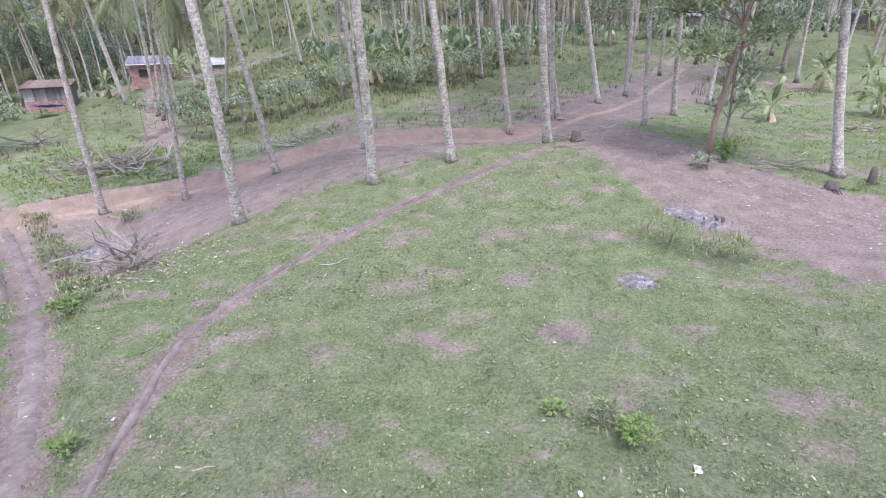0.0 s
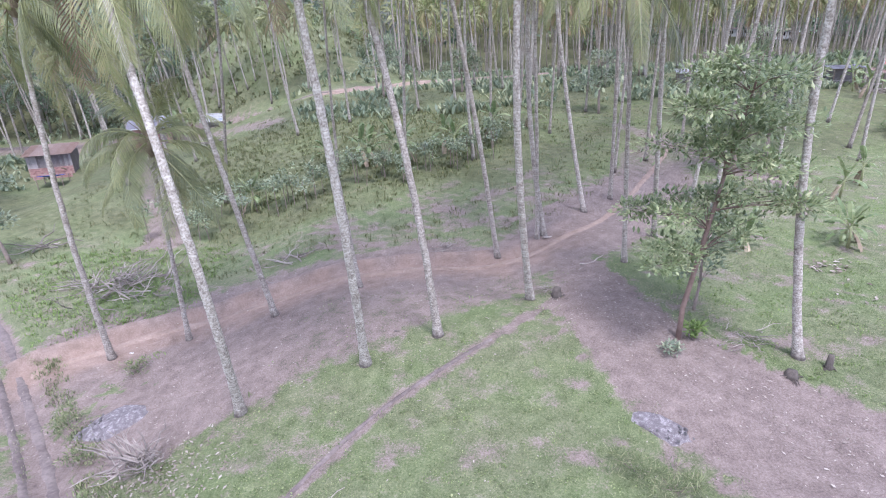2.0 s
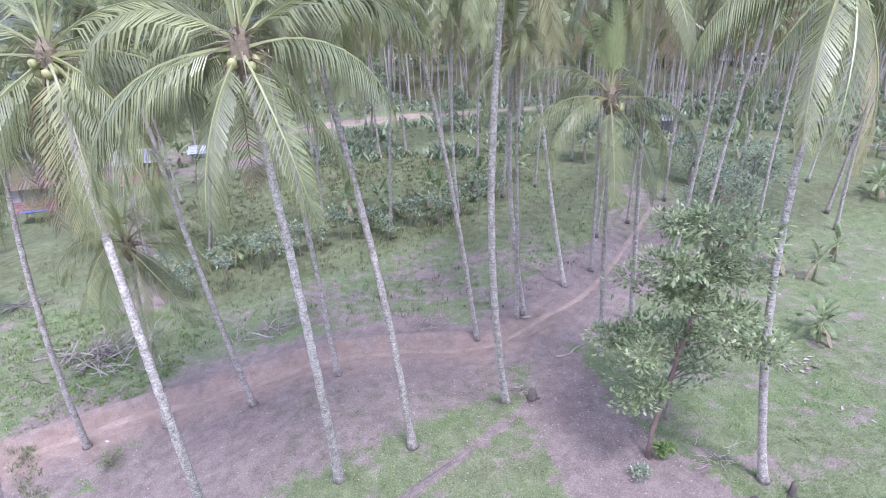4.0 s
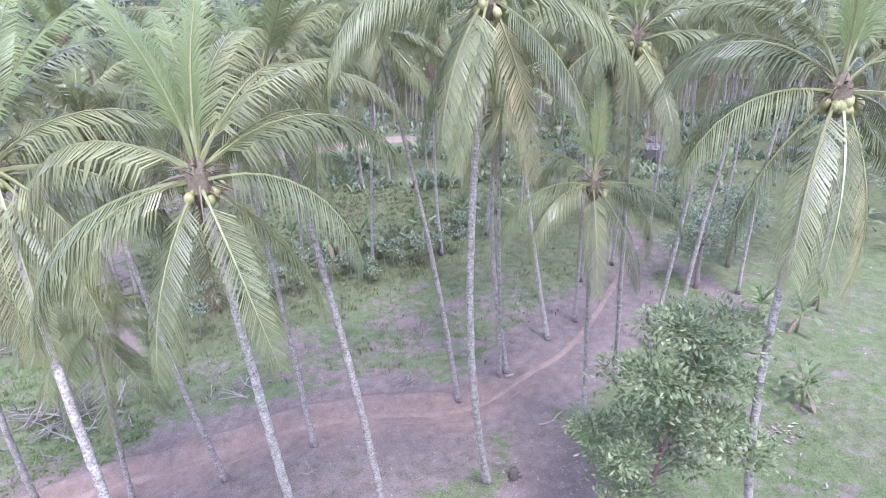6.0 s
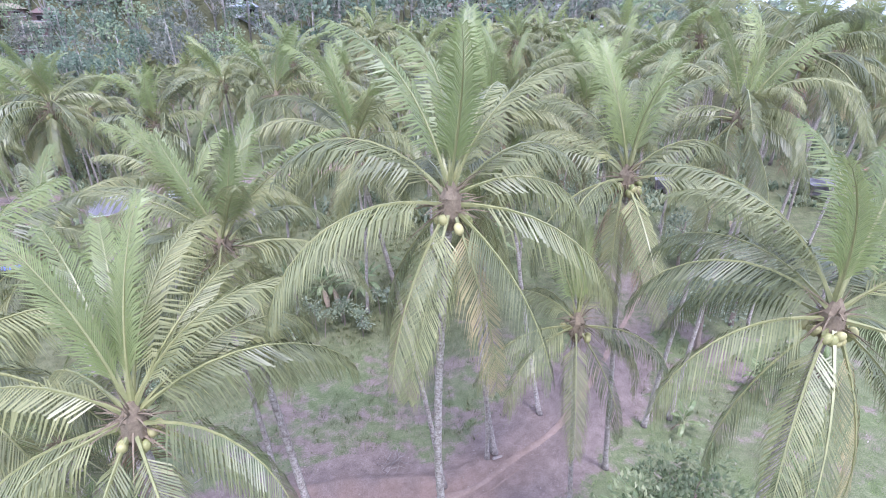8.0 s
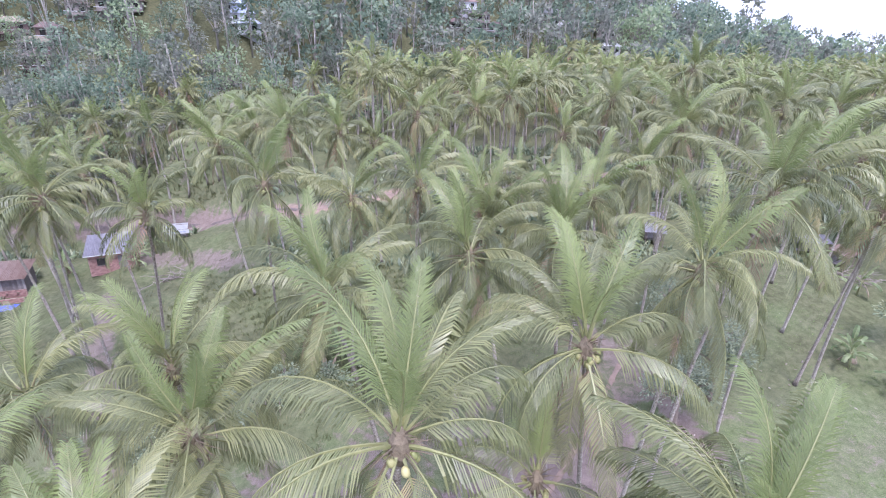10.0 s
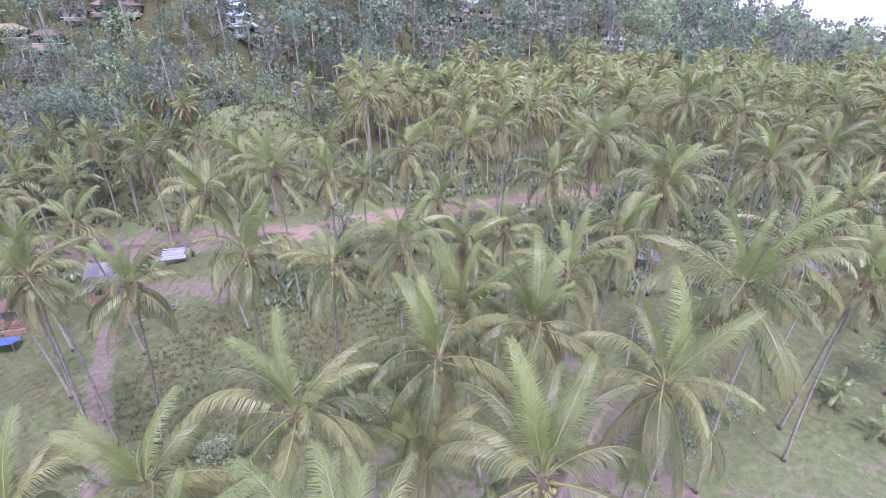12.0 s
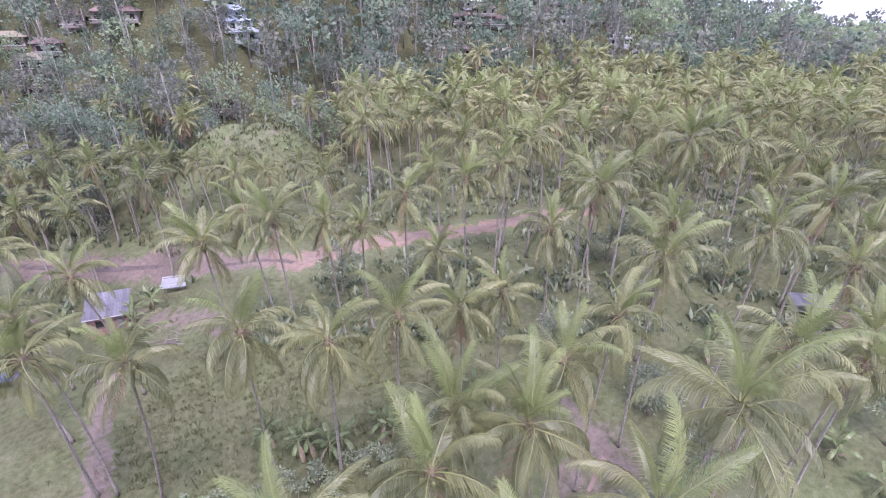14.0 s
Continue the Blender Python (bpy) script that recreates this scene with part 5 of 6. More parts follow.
def brush_heap(x, y, label, seed, count, spread, rise, size):
    r = random.Random(seed)
    ob = tagged(new("brushwood_heap"), label, "brushwood", "brushwood heaps")
    ob.matrix_basis = pose(x, y, gz(x, y))
    for i in range(count):
        a = r.uniform(0, 360)
        px, py = r.gauss(0, spread * 0.5), r.gauss(0, spread * 0.35)
        dz = gz(x + px, y + py) - gz(x, y)
        k = size * r.uniform(0.6, 1.3)
        put("branch", STICKS[r.randrange(5)], ob, pose(px, py, dz + r.uniform(0.02, rise * 0.5), 0, -r.uniform(0, 1) ** 2 * rise * 55, a) @ Matrix.Diagonal((k, k, k, 1)))
    return ob


brush_heap(-9.6, 16.9, "heap of bare cut branches at the pasture's edge", 551, 40, 0.8, 1.5, 1.5)
brush_heap(-18.0, 33.2, "large tangle of dry grey branches and fronds", 552, 90, 3.0, 0.9, 1.9)
brush_heap(13.6, 19.1, "small heap of dark roots and twigs on the bank", 553, 30, 0.7, 0.5, 0.8)
brush_heap(6.6, 23.9, "small heap of twigs beside a palm's foot", 554, 26, 0.6, 0.5, 0.7)
brush_heap(-26.9, 40.4, "forked bare branch lying in the weeds", 555, 9, 1.2, 0.6, 2.6)
brush_heap(2.3, 31.8, "scatter of pale sticks beyond the track", 556, 22, 0.9, 0.3, 1.1)
brush_heap(-8.0, 33.0, "pale fallen frond ribs in the grass", 557, 12, 1.8, 0.25, 2.0)
brush_heap(-22.5, 66.0, "heap of pale dry branches in the yard", 558, 26, 1.6, 0.4, 2.0)
brush_heap(54.5, 59.4, "scatter of pale planks and sticks under the palms", 559, 34, 2.6, 0.3, 2.4)
brush_heap(-2.6, 25.2, "thin dark twigs on the bare earth", 560, 14, 0.6, 0.2, 0.7)


def lone_stick(x, y, turn, size, label):
    ob = tagged(new("stick", STICKS[5]), label, "stick", "fallen sticks")
    ob.matrix_basis = pose(x, y, gz(x, y) + 0.03 * size, 0, 0, turn) @ Matrix.Diagonal((size, size, size, 1))


for x, y, turn, size in ((-4.1, 6.75, -6, 0.6), (-2.95, 13.7, 28, 0.95), (0.2, 17.4, 20, 0.7), (-6.0, 10.0, 70, 0.5), (1.7, 7.0, 40, 0.35), (9.1, 26.4, 30, 1.8), (8.4, 31.0, 38, 3.0), (-0.6, 21.4, 15, 1.4), (-10.2, 33.5, -40, 2.4), (-5.8, 34.6, -30, 1.6), (40.4, 46.3, 60, 2.4)):
    lone_stick(x, y, turn, size, "pale dry stick lying on the ground")

# ---- ash heaps, stump, stones and scraps ----
ASH = plain("ash", [(0.3, (0.1, 0.083, 0.088)), (0.5, (0.2, 0.175, 0.182)), (0.62, (0.4, 0.365, 0.37))], 5.5, 0.95, 1.0, 0.08)
CHAR = plain("char", [(0.3, (0.06, 0.055, 0.057)), (0.7, (0.2, 0.185, 0.185))], 8.0, 0.9, 0.6)
SCRAP = plain("pale_scrap", [(0.3, (0.34, 0.32, 0.3)), (0.7, (0.56, 0.54, 0.51))], 9.0, 0.7)


def lump(seed, rough=0.3):
    r = random.Random(seed)
    bm = bmesh.new()
    bmesh.ops.create_icosphere(bm, subdivisions=2, radius=1.0)
    for v in bm.verts:
        v.co *= 1 + rough * (noise.noise(v.co * 1.7 + Vector((seed, 0, 0)))) + r.uniform(-.06, .06)
    return bm


def lump_mesh(name, seed, mat):
    bm = lump(seed)
    me = bpy.data.meshes.new(name)
    bm.to_mesh(me)
    bm.free()
    me.materials.append(mat)
    return me


CLODS = [lump_mesh("char_lump", 570 + i, CHAR) for i in range(3)] + [lump_mesh("ash_lump", 575 + i, ASH) for i in range(2)]


def ash_heap(x, y, rx, ry, turn, h, lumps, seed, label):
    r = random.Random(seed)
    ob = tagged(new("ash_heap"), label, "ash heap", "ash heaps")
    ob.matrix_basis = pose(x, y, gz(x, y), 0, 0, turn)
    v, f, n = [(0, 0, h)], [], 22
    turned = Matrix.Rotation(radians(turn), 2)
    for j in range(1, 8):
        for i in range(n):
            a = 2 * math.pi * i / n
            k = j / 7 * (1 + 0.28 * noise.noise(Vector((math.cos(a) * 1.6, math.sin(a) * 1.6, seed))) + (r.uniform(-.08, .08) if j == 7 else 0))
            p = Vector((rx * k * math.cos(a), ry * k * math.sin(a)))
            q = turned @ p
            up = gz(x + q.x, y + q.y) - gz(x, y)
            v.append((p.x, p.y, up + (h * (1 - (j / 7) ** 2) + r.uniform(0, 0.035) if j < 7 else -0.03)))
    for i in range(n):
        f.append((0, 1 + i, 1 + (i + 1) % n))
        for j in range(6):
            f.append((1 + j * n + i, 1 + (j + 1) * n + i, 1 + (j + 1) * n + (i + 1) % n, 1 + j * n + (i + 1) % n))
    put("mound", mesh_from("mound", v, f, [ASH], None, True), ob, None, "grey ash")
    for i in range(lumps):
        a, d = r.uniform(0, 6.28), r.uniform(0, 0.95) ** 0.6
        k = r.uniform(0.012, 0.045) * (1 + rx * 0.3)
        put(("char_lump", "ash_lump")[i % 5 == 0], CLODS[4 if i % 5 == 0 else i % 3], ob,
            pose(rx * d * math.cos(a), ry * d * math.sin(a), h * (1 - d * d) * 0.8, r.uniform(0, 90), r.uniform(0, 90), r.uniform(0, 360)) @ Matrix.Diagonal((k * 1.4, k, k * 0.7, 1)))


ash_heap(8.24, 15.25, 1.05, 0.5, -38, 0.07, 26, 581, "long grey heap of cold ashes in the grass")
ash_heap(4.99, 11.75, 0.5, 0.42, -30, 0.045, 16, 582, "small patch of ashes and charred scraps in grass")
ash_heap(-12.5, 20.5, 1.3, 1.05, 10, 0.22, 80, 583, "dark heap of burnt husks and stones on bare earth")


ROOTWOOD = plain("root_wood", [(0.3, (0.05, 0.042, 0.038)), (0.7, (0.15, 0.125, 0.11))], 6.0, 0.95, 0.8)


def stump(x, y, h, rad, seed, label):
    s = Soup()
    r = random.Random(seed)
    s.tube([(0, 0, -0.15), (0, 0, 0.1), (0.02, 0, h * 0.6), (0.04, 0.02, h)], [rad * 1.5, rad * 1.1, rad, rad * 0.8], 9)
    ob = tagged(new("stump"), label, "stump")
    ob.matrix_basis = pose(x, y, gz(x, y))
    put("wood", s.mesh("wood", [ROOTWOOD], True), ob)
    for i in range(14):
        a = r.uniform(0, 6.28)
        d = Vector((math.cos(a), math.sin(a), 0))
        s = Soup()
        s.tube([d * rad, d * rad * 1.8 + Vector((0, 0, 0.02)), d * rad * 2.6 + Vector((0, 0, -0.12))], [0.03, 0.022, 0.008], 4)
        put("root", s.mesh("root", [ROOTWOOD], True), ob)


stump(15.7, 17.4, 0.55, 0.12, 591, "short dark stump on the earth bank")
stump(14.1, 17.2, 0.25, 0.2, 592, "knot of dark roots at a palm's foot")
stump(6.9, 23.2, 0.4, 0.2, 593, "dark rooty stump beside a palm")


def scrap(x, y, size, seed, label, category, mat):
    bm = bmesh.new()
    r = random.Random(seed)
    bmesh.ops.create_grid(bm, x_segments=4, y_segments=4, size=0.5)
    for v in bm.verts:
        v.co = Vector((v.co.x * size + r.uniform(-.05, .05) * size, v.co.y * size * 0.6 + r.uniform(-.1, .1) * size, abs(r.gauss(0.1, 0.12)) * size))
    bmesh.ops.solidify(bm, geom=bm.faces[:], thickness=0.006)
    me = bpy.data.meshes.new("scrap")
    bm.to_mesh(me)
    bm.free()
    me.materials.append(mat)
    ob = tagged(new("scrap", me), label, category, "scraps")
    ob.matrix_basis = pose(x, y, gz(x, y) + 0.03, 0, 0, r.uniform(0, 360))


for i, (x, y, size) in enumerate(((3.3, 5.8, 0.2), (-5.55, 7.95, 0.1), (-14.2, 25.9, 0.25), (1.6, 5.6, 0.12), (12.9, 11.9, 0.18), (16.3, 14.0, 0.16))):
    scrap(x, y, size * 0.75, 600 + i, "crumpled white scrap lying on the ground", "scrap", SCRAP)


# ---- trodden paths ----
def path_build(nt, b):
    p = world_pos(nt)
    f = math_node(nt, "ADD", math_node(nt, "MULTIPLY", noise_tex(nt, 6, 6, 0.75, p), 0.5), math_node(nt, "MULTIPLY", noise_tex(nt, 1.1, 4, 0.6, p), 0.5))
    nt.links.new(ramp(nt, f, [(0.34, (0.085, 0.068, 0.063)), (0.5, (0.145, 0.118, 0.111)), (0.66, (0.22, 0.182, 0.17))]), b.inputs["Base Color"])
    bump(nt, b, noise_tex(nt, 12, 5, 0.7, p), 0.5, 0.03)


TRODDEN = material("trodden_earth", path_build, 0.95, 0.15)
RUTTED = plain("red_earth", [(0.3, (0.175, 0.122, 0.098)), (0.5, (0.25, 0.182, 0.148)), (0.7, (0.33, 0.25, 0.21))], 1.2, 0.95, 0.7, 0.05, local=False)


def draped(x, y):
    """Height of the ground as built, with the tracks trodden in."""
    x, y = np.asarray(x, float), np.asarray(y, float)
    z = ground_z(x, y)
    d, _ = near_line(x, y, TRACK)
    w, _ = near_line(x, y, LANE)
    f, _ = near_line(x, y, FOOTPATH)
    k = smooth(60, 45, np.abs(y - 10)) * smooth(45, 30, np.abs(x))
    return z - 0.16 * smooth(1.0, 0.25, d) * k - 0.2 * smooth(1.0, 0.4, w) * k - 0.05 * smooth(0.35, 0.1, f) * k


def path_strip(name, line, width, shift, label, mat, seed, lift=0.035, step=0.16, crown=0.02):
    """A strip of trodden earth with ragged edges laid along a line."""
    pts = []
    for i in range(len(line) - 1):
        p0, p1, p2, p3 = (Vector(line[max(0, min(len(line) - 1, k))]) for k in (i - 1, i, i + 1, i + 2))
        n = max(2, int((p2 - p1).length / step))
        for j in range(n):
            t = j / n
            pts.append(0.5 * ((2 * p1) + (p2 - p0) * t + (2 * p0 - 5 * p1 + 4 * p2 - p3) * t * t + (3 * p1 - p0 - 3 * p2 + p3) * t ** 3))
    r = random.Random(seed)
    v, f = [], []
    across = (-1.0, -0.6, 0.0, 0.6, 1.0)
    for i, p in enumerate(pts):
        t = (pts[min(i + 1, len(pts) - 1)] - pts[max(i - 1, 0)]).normalized()
        n = Vector((-t.y, t.x))
        w = width * (0.85 + 0.3 * noise.noise(Vector((i * 0.12, seed, 0)))) + r.uniform(-.04, .04) * width
        for a in across:
            ragged = a + (r.uniform(-.14, .14) if abs(a) == 1 else 0)
            q = p + n * (shift + ragged * w)
            v.append((q.x, q.y, float(draped(q.x, q.y)) + lift + (crown if abs(a) < 1 else -lift - 0.02)))
    m = len(across)
    for i in range(len(pts) - 1):
        for k in range(m - 1):
            f.append((i * m + k, i * m + k + 1, (i + 1) * m + k + 1, (i + 1) * m + k))
    ob = new(name, mesh_from(name, v, f, [mat], None, True))
    return tagged(ob, label, "path", "", "structure")


path_strip("footpath", FOOTPATH[:7], 0.1, 0, "narrow trodden earth footpath through the grass", TRODDEN, 1)
path_strip("lane", LANE, 0.25, 0, "smooth trodden earth lane beside the pasture", TRODDEN, 2, 0.03, 0.16, 0.004)
path_strip("lane", [(x - 1.25, y + 0.35) for x, y in LANE], 0.2, 0, "second narrow rut of the earth lane", TRODDEN, 3, 0.03, 0.16, 0.004)
path_strip("track", TRACK, 0.26, 0.28, "reddish earth track worn smooth under the palms", RUTTED, 4)
path_strip("track", TRACK[:7], 0.1, -0.5, "lower rut of the earth track under the palms", RUTTED, 5, 0.02, 0.16, 0.0)
path_strip("road", FARTRACK[4:], 1.3, 0, "red earth road between the far palms", RUTTED, 6, 0.08, 0.8)
path_strip("road", FARTRACK[:5], 0.5, 0, "brown earth road along the foot of the knoll", TRODDEN, 7, 0.08, 0.8)

# ---- farm buildings ----
BRICK = plain("brick", [(0.3, (0.24, 0.13, 0.12)), (0.7, (0.37, 0.22, 0.2))], 2.5, 0.9, 0.3, vary=0.5)
MORTAR = plain("mortar", [(0.3, (0.28, 0.2, 0.17)), (0.7, (0.42, 0.32, 0.28))], 5.0, 0.95)
ZINC = plain("zinc_sheet", [(0.3, (0.25, 0.235, 0.27)), (0.55, (0.36, 0.345, 0.4)), (0.75, (0.5, 0.49, 0.54))], 0.8, 0.55, spec=0.5, vary=0.3)
RUSTY = plain("rusty_sheet", [(0.3, (0.24, 0.15, 0.12)), (0.7, (0.42, 0.33, 0.3))], 0.9, 0.7, vary=0.3)
PLANK = plain("grey_plank", [(0.3, (0.14, 0.12, 0.12)), (0.7, (0.34, 0.31, 0.31))], 2.0, 0.9, 0.4, vary=0.5)
DARK = plain("dark_opening", [(0.3, (0.015, 0.014, 0.014)), (0.7, (0.05, 0.045, 0.045))], 2.0, 0.9)
TARP = plain("blue_tarpaulin", [(0.3, (0.05, 0.08, 0.42)), (0.7, (0.12, 0.17, 0.65))], 1.2, 0.4, 0.4, 0.05, 0.5)
WHITE = plain("white_paint", [(0.3, (0.45, 0.45, 0.47)), (0.7, (0.66, 0.66, 0.68))], 1.5, 0.6)
TILE = plain("roof_tile", [(0.3, (0.12, 0.085, 0.08)), (0.7, (0.24, 0.175, 0.165))], 1.2, 0.85, 0.4, vary=0.5)
BLUEGREY = plain("blue_grey_paint", [(0.3, (0.32, 0.36, 0.48)), (0.7, (0.5, 0.54, 0.66))], 1.0, 0.6)
THATCH = plain("thatch", [(0.3, (0.2, 0.17, 0.13)), (0.7, (0.4, 0.35, 0.28))], 3.0, 0.95, 0.7)
CLOTH = plain("red_cloth", [(0.3, (0.34, 0.13, 0.11)), (0.7, (0.45, 0.22, 0.19))], 2.0, 0.8)


def box_bm(x0, x1, y0, y1, z0, z1, bevel=0.0):
    bm = bmesh.new()
    bmesh.ops.create_cube(bm, size=1.0)
    for v in bm.verts:
        v.co = Vector(((x0 + x1) / 2 + v.co.x * (x1 - x0), (y0 + y1) / 2 + v.co.y * (y1 - y0), (z0 + z1) / 2 + v.co.z * (z1 - z0)))
    if bevel:
        bmesh.ops.bevel(bm, geom=bm.edges[:], offset=bevel, segments=1, affect="EDGES")
    return bm


def add_box(name, parent, mat, x0, x1, y0, y1, z0, z1, label="", bevel=0.0):
    return part(name, box_bm(x0, x1, y0, y1, z0, z1, bevel), mat, parent, label)


def sheet_bm(w, length, waves_n, amp=0.025, thick=0.012):
    """A corrugated roofing sheet lying in xy, ridges along y."""
    bm = bmesh.new()
    n = waves_n * 4
    rows = []
    for j in (0, 1):
        rows.append([bm.verts.new((-w / 2 + w * i / n, length * j, amp * math.sin(i * math.pi / 2))) for i in range(n + 1)])
    for i in range(n):
        bm.faces.new((rows[0][i], rows[0][i + 1], rows[1][i + 1], rows[1][i]))
    bmesh.ops.solidify(bm, geom=bm.faces[:], thickness=thick)
    return bm


def sheet_roof(parent, w, depth, z_front, z_back, y_front, sheets, mat, label="", rows=1):
    roof = put("roof", None, parent)
    tilt = math.degrees(math.atan2(z_back - z_front, depth))
    length = math.hypot(depth, z_back - z_front) / rows + 0.12
    for r_ in range(rows):
        for i in range(sheets):
            sw = w / sheets
            o = part("roof_sheet", sheet_bm(sw * 1.06, length, 5), mat, roof, "")
            k = r_ / rows
            o.matrix_basis = pose(-w / 2 + sw * (i + 0.5), y_front + depth * k, z_front + (z_back - z_front) * k + 0.012 * (i % 2) + 0.03 * r_, tilt, 0, 0)
    if label:
        tagged(roof, label)
    return roof


def brick_front(parent, x0, x1, y, z0, z1, n_long, n_high):
    """Courses of brick on a mortar core, facing -y."""
    wall = add_box("wall", parent, MORTAR, x0 + 0.01, x1 - 0.01, y, y + 0.11, z0, z1, "red brick wall")
    bw, bh = (x1 - x0) / n_long, (z1 - z0) / n_high
    bm = box_bm(-bw / 2 + 0.006, bw / 2 - 0.006, -0.012, 0.02, -bh / 2 + 0.006, bh / 2 - 0.006)
    me = bpy.data.meshes.new("brick")
    bm.to_mesh(me)
    bm.free()
    me.materials.append(BRICK)
    for j in range(n_high):
        for i in range(n_long):
            x = x0 + (i + 0.5) * bw + (bw / 2 if j % 2 else 0)
            if x > x1 - bw * 0.4:
                continue
            put("brick", me, wall, pose(x, y, z0 + (j + 0.5) * bh))
    return wall


def brick_house(x, y, turn):
    h = tagged(new("brick_house"), "small red brick farmhouse under a grey zinc roof", "house")
    h.matrix_basis = pose(x, y, gz(x, y), 0, 0, turn)
    brick_front(h, -2.2, 2.2, -1.9, -0.4, 2.35, 16, 18)
    add_box("wall", h, BRICK, -2.2, -2.06, -1.78, 1.9, -0.4, 2.5)
    add_box("wall", h, BRICK, 2.06, 2.2, -1.78, 1.9, -0.4, 2.5)
    add_box("wall", h, BRICK, -2.06, 2.06, 1.76, 1.9, -0.4, 2.9)
    door = add_box("door", h, PLANK, 0.9, 1.7, -1.955, -1.92, -0.05, 1.9, "weathered plank door")
    add_box("handle", door, ZINC, 0.98, 1.02, -1.985, -1.957, 0.95, 1.08)
    win = add_box("window", h, DARK, -1.3, -0.4, -1.95, -1.92, 0.95, 1.75)
    add_box("window_frame", win, PLANK, -1.38, -0.32, -1.97, -1.952, 1.75, 1.83)
    add_box("window_sill", win, PLANK, -1.38, -0.32, -1.99, -1.952, 0.87, 0.95)
    sheet_roof(h, 5.0, 4.8, 2.42, 3.35, -2.4, 6, ZINC, "two rows of pale zinc sheets", 2)
    add_box("eaves_board", h, WHITE, -2.5, 2.5, -2.42, -2.38, 2.28, 2.4)
    return h


brick_house(-31.3, 71.2, 20)


def hut(x, y, turn):
    h = tagged(new("hut"), "grey plank hut with a brick base and rusty roof", "hut")
    h.matrix_basis = pose(x, y, gz(x, y), 0, 0, turn)
    brick_front(h, -2.3, 2.3, -1.6, -0.6, 0.7, 16, 9)
    wall = new("wall")
    wall.parent = h
    for i in range(18):
        w = 4.6 / 18
        add_box("plank", wall, PLANK, -2.3 + i * w + 0.008, -2.3 + (i + 1) * w - 0.008, -1.55, -1.5 + 0.01 * (i % 2), 0.7, 2.1)
    add_box("side_wall", h, PLANK, -2.3, -2.2, -1.5, 1.6, -0.4, 2.3)
    add_box("side_wall", h, PLANK, 2.2, 2.3, -1.5, 1.6, -0.4, 2.3)
    add_box("back_wall", h, PLANK, -2.2, 2.2, 1.5, 1.6, -0.4, 2.5)
    sheet_roof(h, 5.2, 4.2, 2.2, 3.0, -2.1, 6, RUSTY, "rusty corrugated roof")
    return h


hut(-42.2, 68.4, 14)
brick = tagged(new("brick_stack"), "low stack of red bricks in the yard", "brick stack")
brick.matrix_basis = pose(-41.2, 65.8, gz(-41.2, 65.8), 0, 0, 15)
brick_front(brick, -2.0, 2.0, 0, -0.3, 0.55, 16, 6)


def shelter(name, x, y, turn, w, d, h, mat, label, category, slope=0.25, sheets=4):
    """An open shelter: a sheet roof on four posts with rails."""
    s = tagged(new(name), label, category)
    s.matrix_basis = pose(x, y, gz(x, y), 0, 0, turn)
    for px in (-w / 2 + 0.1, w / 2 - 0.1):
        for py, hh in ((-d / 2 + 0.1, h), (d / 2 - 0.1, h + slope)):
            bm = bmesh.new()
            bmesh.ops.create_cone(bm, cap_ends=True, segments=7, radius1=0.06, radius2=0.05, depth=hh + 0.5)
            bmesh.ops.translate(bm, verts=bm.verts, vec=(px, py, hh / 2 - 0.25))
            part("post", bm, WOODY, s)
    for py, hh in ((-d / 2 + 0.1, h), (d / 2 - 0.1, h + slope)):
        add_box("rail", s, WOODY, -w / 2, w / 2, py - 0.035, py + 0.035, hh - 0.09, hh - 0.02)
    sheet_roof(s, w + 0.3, d + 0.3, h, h + slope, -d / 2 - 0.15, sheets, mat)
    add_box("bench", s, PLANK, -w / 2 + 0.3, w / 2 - 0.3, -0.1, 0.5, 0.42, 0.5)
    add_box("back_panel", s, PLANK, -w / 2 + 0.15, w / 2 - 0.15, d / 2 - 0.08, d / 2 - 0.05, 0.1, h - 0.15)
    return s


stall = shelter("stall", -25.8, 77.5, 14, 2.5, 1.2, 1.5, WHITE, "low roadside stall under a clean white sheet roof", "stall", 0.35)
for k, (a, w) in enumerate(((-1.2, 0.5), (-0.4, 0.4), (0.15, 0.55), (0.85, 0.4))):
    add_box("painted_bar", stall, BLUEGREY, a, a + w, -0.865, -0.852, 1.12, 1.3)
add_box("fascia", stall, WHITE, -1.6, 1.6, -0.85, -0.82, 0.95, 1.5, "white fascia board with worn bars")
shelter("shelter", 53.5, 64.5, -14, 3.4, 2.2, 1.9, ZINC, "open field shelter under a pale sheet roof", "shelter", 0.3)
shelter("shelter", 37.0, 71.0, 8, 1.6, 1.2, 1.6, ZINC, "small grey roofed lean-to among the palms", "shelter", 0.4, 2)
shelter("shelter", 35.4, 67.5, -20, 2.2, 1.8, 1.7, ZINC, "small grey roofed lean-to among the palms", "shelter", 0.5, 3)
shelter("shelter", 55.4, 61.6, 30, 2.4, 1.8, 1.7, RUSTY, "collapsing lean-to with grey and white sheets", "shelter", 0.5, 3)


def cloth_bm(w, d, sag, seed):
    bm = bmesh.new()
    bmesh.ops.create_grid(bm, x_segments=10, y_segments=8, size=0.5)
    for v in bm.verts:
        x, y = v.co.x, v.co.y
        v.co = Vector((x * w, y * d, -sag * (1 - 4 * x * x) * (1 - 4 * y * y) + 0.05 * noise.noise(Vector((x * 6, y * 6, seed)))))
    bmesh.ops.solidify(bm, geom=bm.faces[:], thickness=0.01)
    return bm


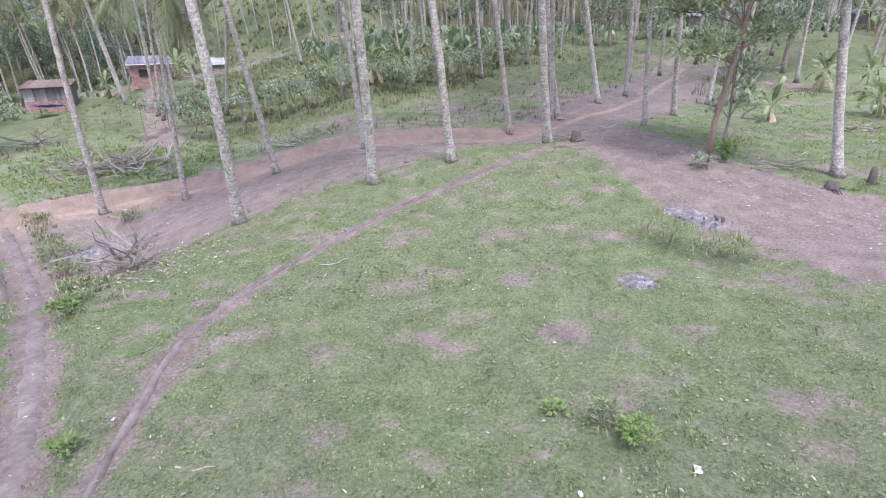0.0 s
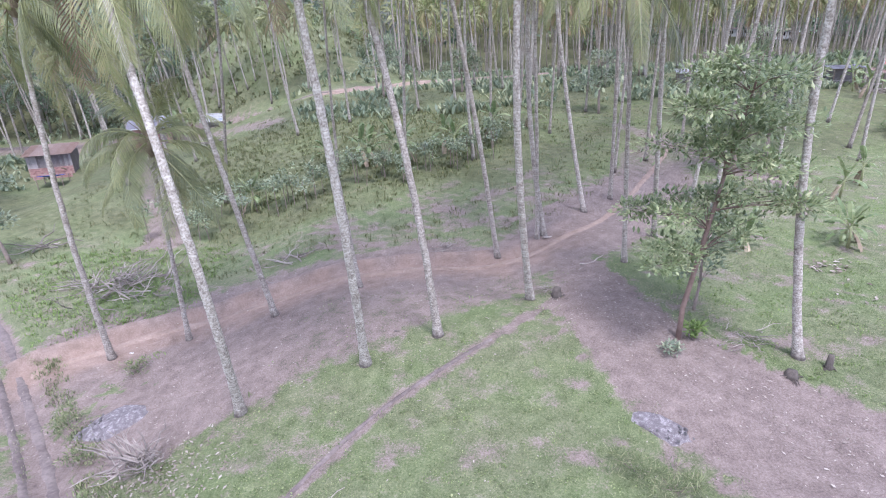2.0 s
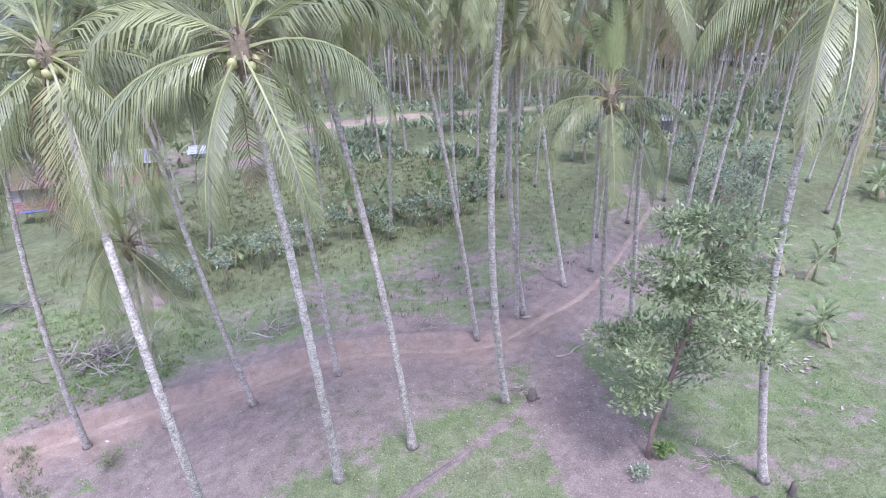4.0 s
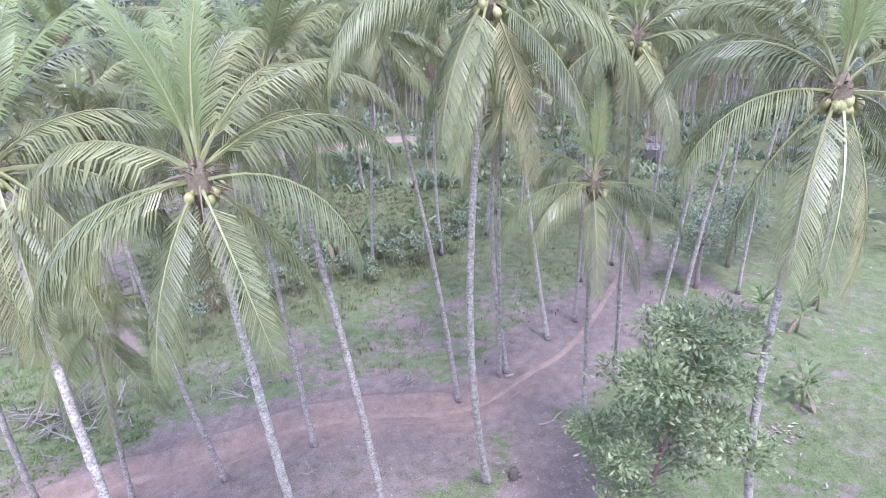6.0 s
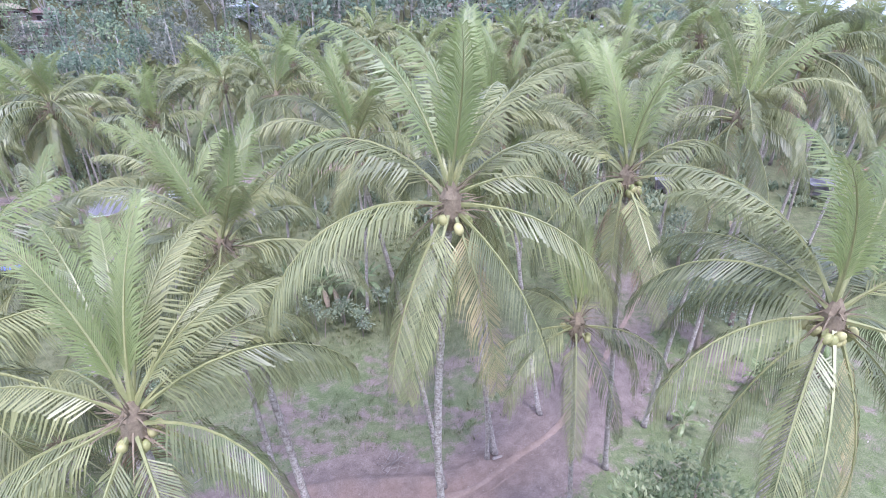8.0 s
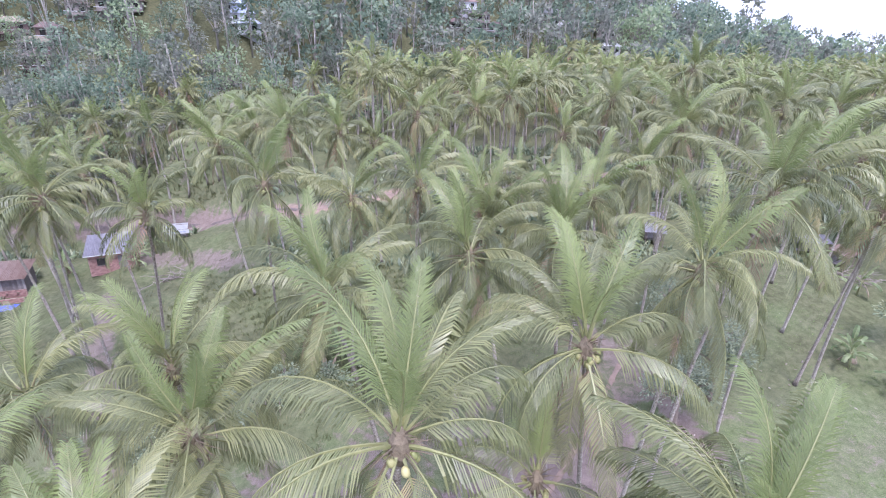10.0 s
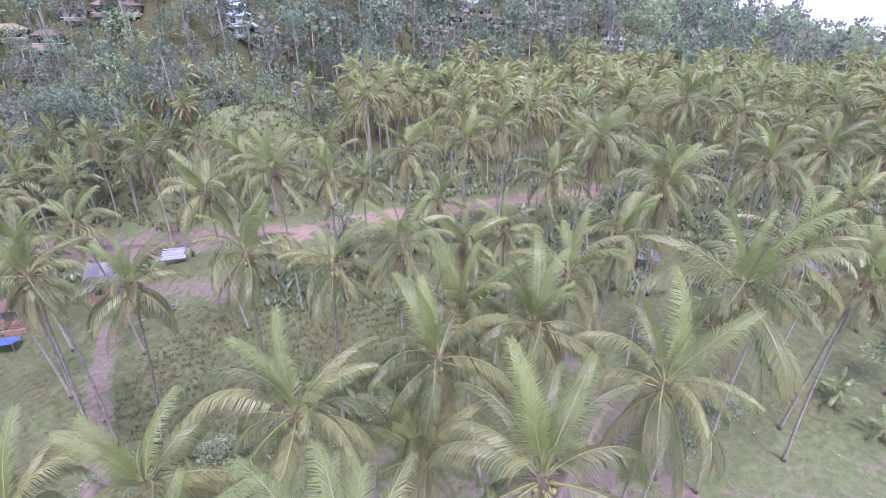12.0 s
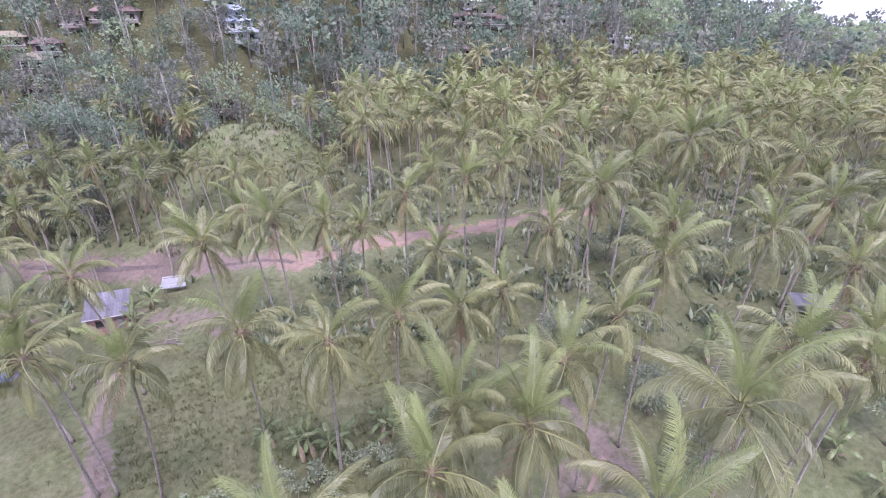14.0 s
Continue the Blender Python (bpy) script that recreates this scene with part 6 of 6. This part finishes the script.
t = tagged(new("tarpaulin_shelter"), "blue tarpaulin stretched over four short poles", "tarpaulin")
t.matrix_basis = pose(-39.6, 63.2, gz(-39.6, 63.2), 0, 0, 12)
c = part("tarpaulin", cloth_bm(2.6, 2.2, 0.18, 3), TARP, t, "bright blue plastic sheet")
c.matrix_basis = pose(0, 0, 1.25, -8, 0, 0)
for px, py in ((-1.25, -1.05), (1.25, -1.05), (-1.25, 1.05), (1.25, 1.05)):
    add_box("pole", t, WOODY, px - 0.035, px + 0.035, py - 0.035, py + 0.035, -0.4, 1.26 - 0.14 * py)
red = tagged(new("cloth", None), "red cloth hung out to dry on a line", "cloth")
red.matrix_basis = pose(64.0, 70.5, gz(64.0, 70.5), 0, 0, 20)
o = part("sheet", cloth_bm(1.7, 1.0, 0.1, 5), CLOTH, red)
o.matrix_basis = pose(0, 0, 1.1, 60, 0, 0)
for px in (-0.9, 0.9):
    add_box("pole", red, WOODY, px - 0.03, px + 0.03, 0.3, 0.36, -0.3, 1.8)


# ---- houses on the hill ----
def hip_roof_bm(w, d, h, over):
    bm = bmesh.new()
    a, b = w / 2 + over, d / 2 + over
    r = max(0.2, a - b)
    base = [bm.verts.new(p) for p in ((-a, -b, 0), (a, -b, 0), (a, b, 0), (-a, b, 0))]
    e0, e1 = bm.verts.new((-r, 0, h)), bm.verts.new((r, 0, h))
    for q in ((base[0], base[1], e1, e0), (base[1], base[2], e1), (base[2], base[3], e0, e1), (base[3], base[0], e0), tuple(reversed(base))):
        bm.faces.new(q)
    return bm


def hill_house(x, y, turn, w, d, storeys, wallmat, roofmat, label, deck=True):
    h = tagged(new("hill_house"), label, "house", "houses on the hill")
    w, d, z = w * 0.78, d * 0.7, gz(x, y)
    h.matrix_basis = pose(x, y, z, 0, 0, turn)
    for s in range(storeys):
        z0 = s * 2.6
        add_box("storey", h, wallmat, -w / 2, w / 2, -d / 2, d / 2, z0 - (4 if s == 0 else 0), z0 + 2.4, "", 0.04)
        n = max(2, int(w / 2.2))
        for i in range(n):
            cx = -w / 2 + (i + 0.5) * w / n
            win = add_box("window", h, DARK, cx - 0.55, cx + 0.55, -d / 2 - 0.04, -d / 2 - 0.012, z0 + 0.7, z0 + 1.9)
            add_box("window_frame", win, WHITE, cx - 0.62, cx + 0.62, -d / 2 - 0.07, -d / 2 - 0.045, z0 + 1.9, z0 + 2.0)
        if deck:
            add_box("balcony", h, wallmat, -w / 2 - 0.2, w / 2 + 0.2, -d / 2 - 1.5, -d / 2 - 0.1, z0 - 0.2, z0)
            add_box("railing", h, WHITE, -w / 2 - 0.2, w / 2 + 0.2, -d / 2 - 1.5, -d / 2 - 1.42, z0 + 0.6, z0 + 0.75)
    roof = part("roof", hip_roof_bm(w, d, 1.3, 0.6), roofmat, h)
    roof.matrix_basis = pose(0, 0, (storeys - 1) * 2.6 + 2.43)
    return h


BUFF = plain("buff_render", [(0.3, (0.2, 0.175, 0.165)), (0.7, (0.36, 0.32, 0.3))], 1.0, 0.8)

HOUSE_PAINTS = {"white": WHITE, "blue": BLUEGREY, "buff": BUFF, "tile": TILE, "thatch": THATCH, "zinc": ZINC}
for x, y, turn, w, d, storeys, wall_paint, roof_paint, label, deck in HILL_HOUSES:
    hill_house(x, y, turn, w, d, storeys, HOUSE_PAINTS[wall_paint], HOUSE_PAINTS[roof_paint], label, deck)
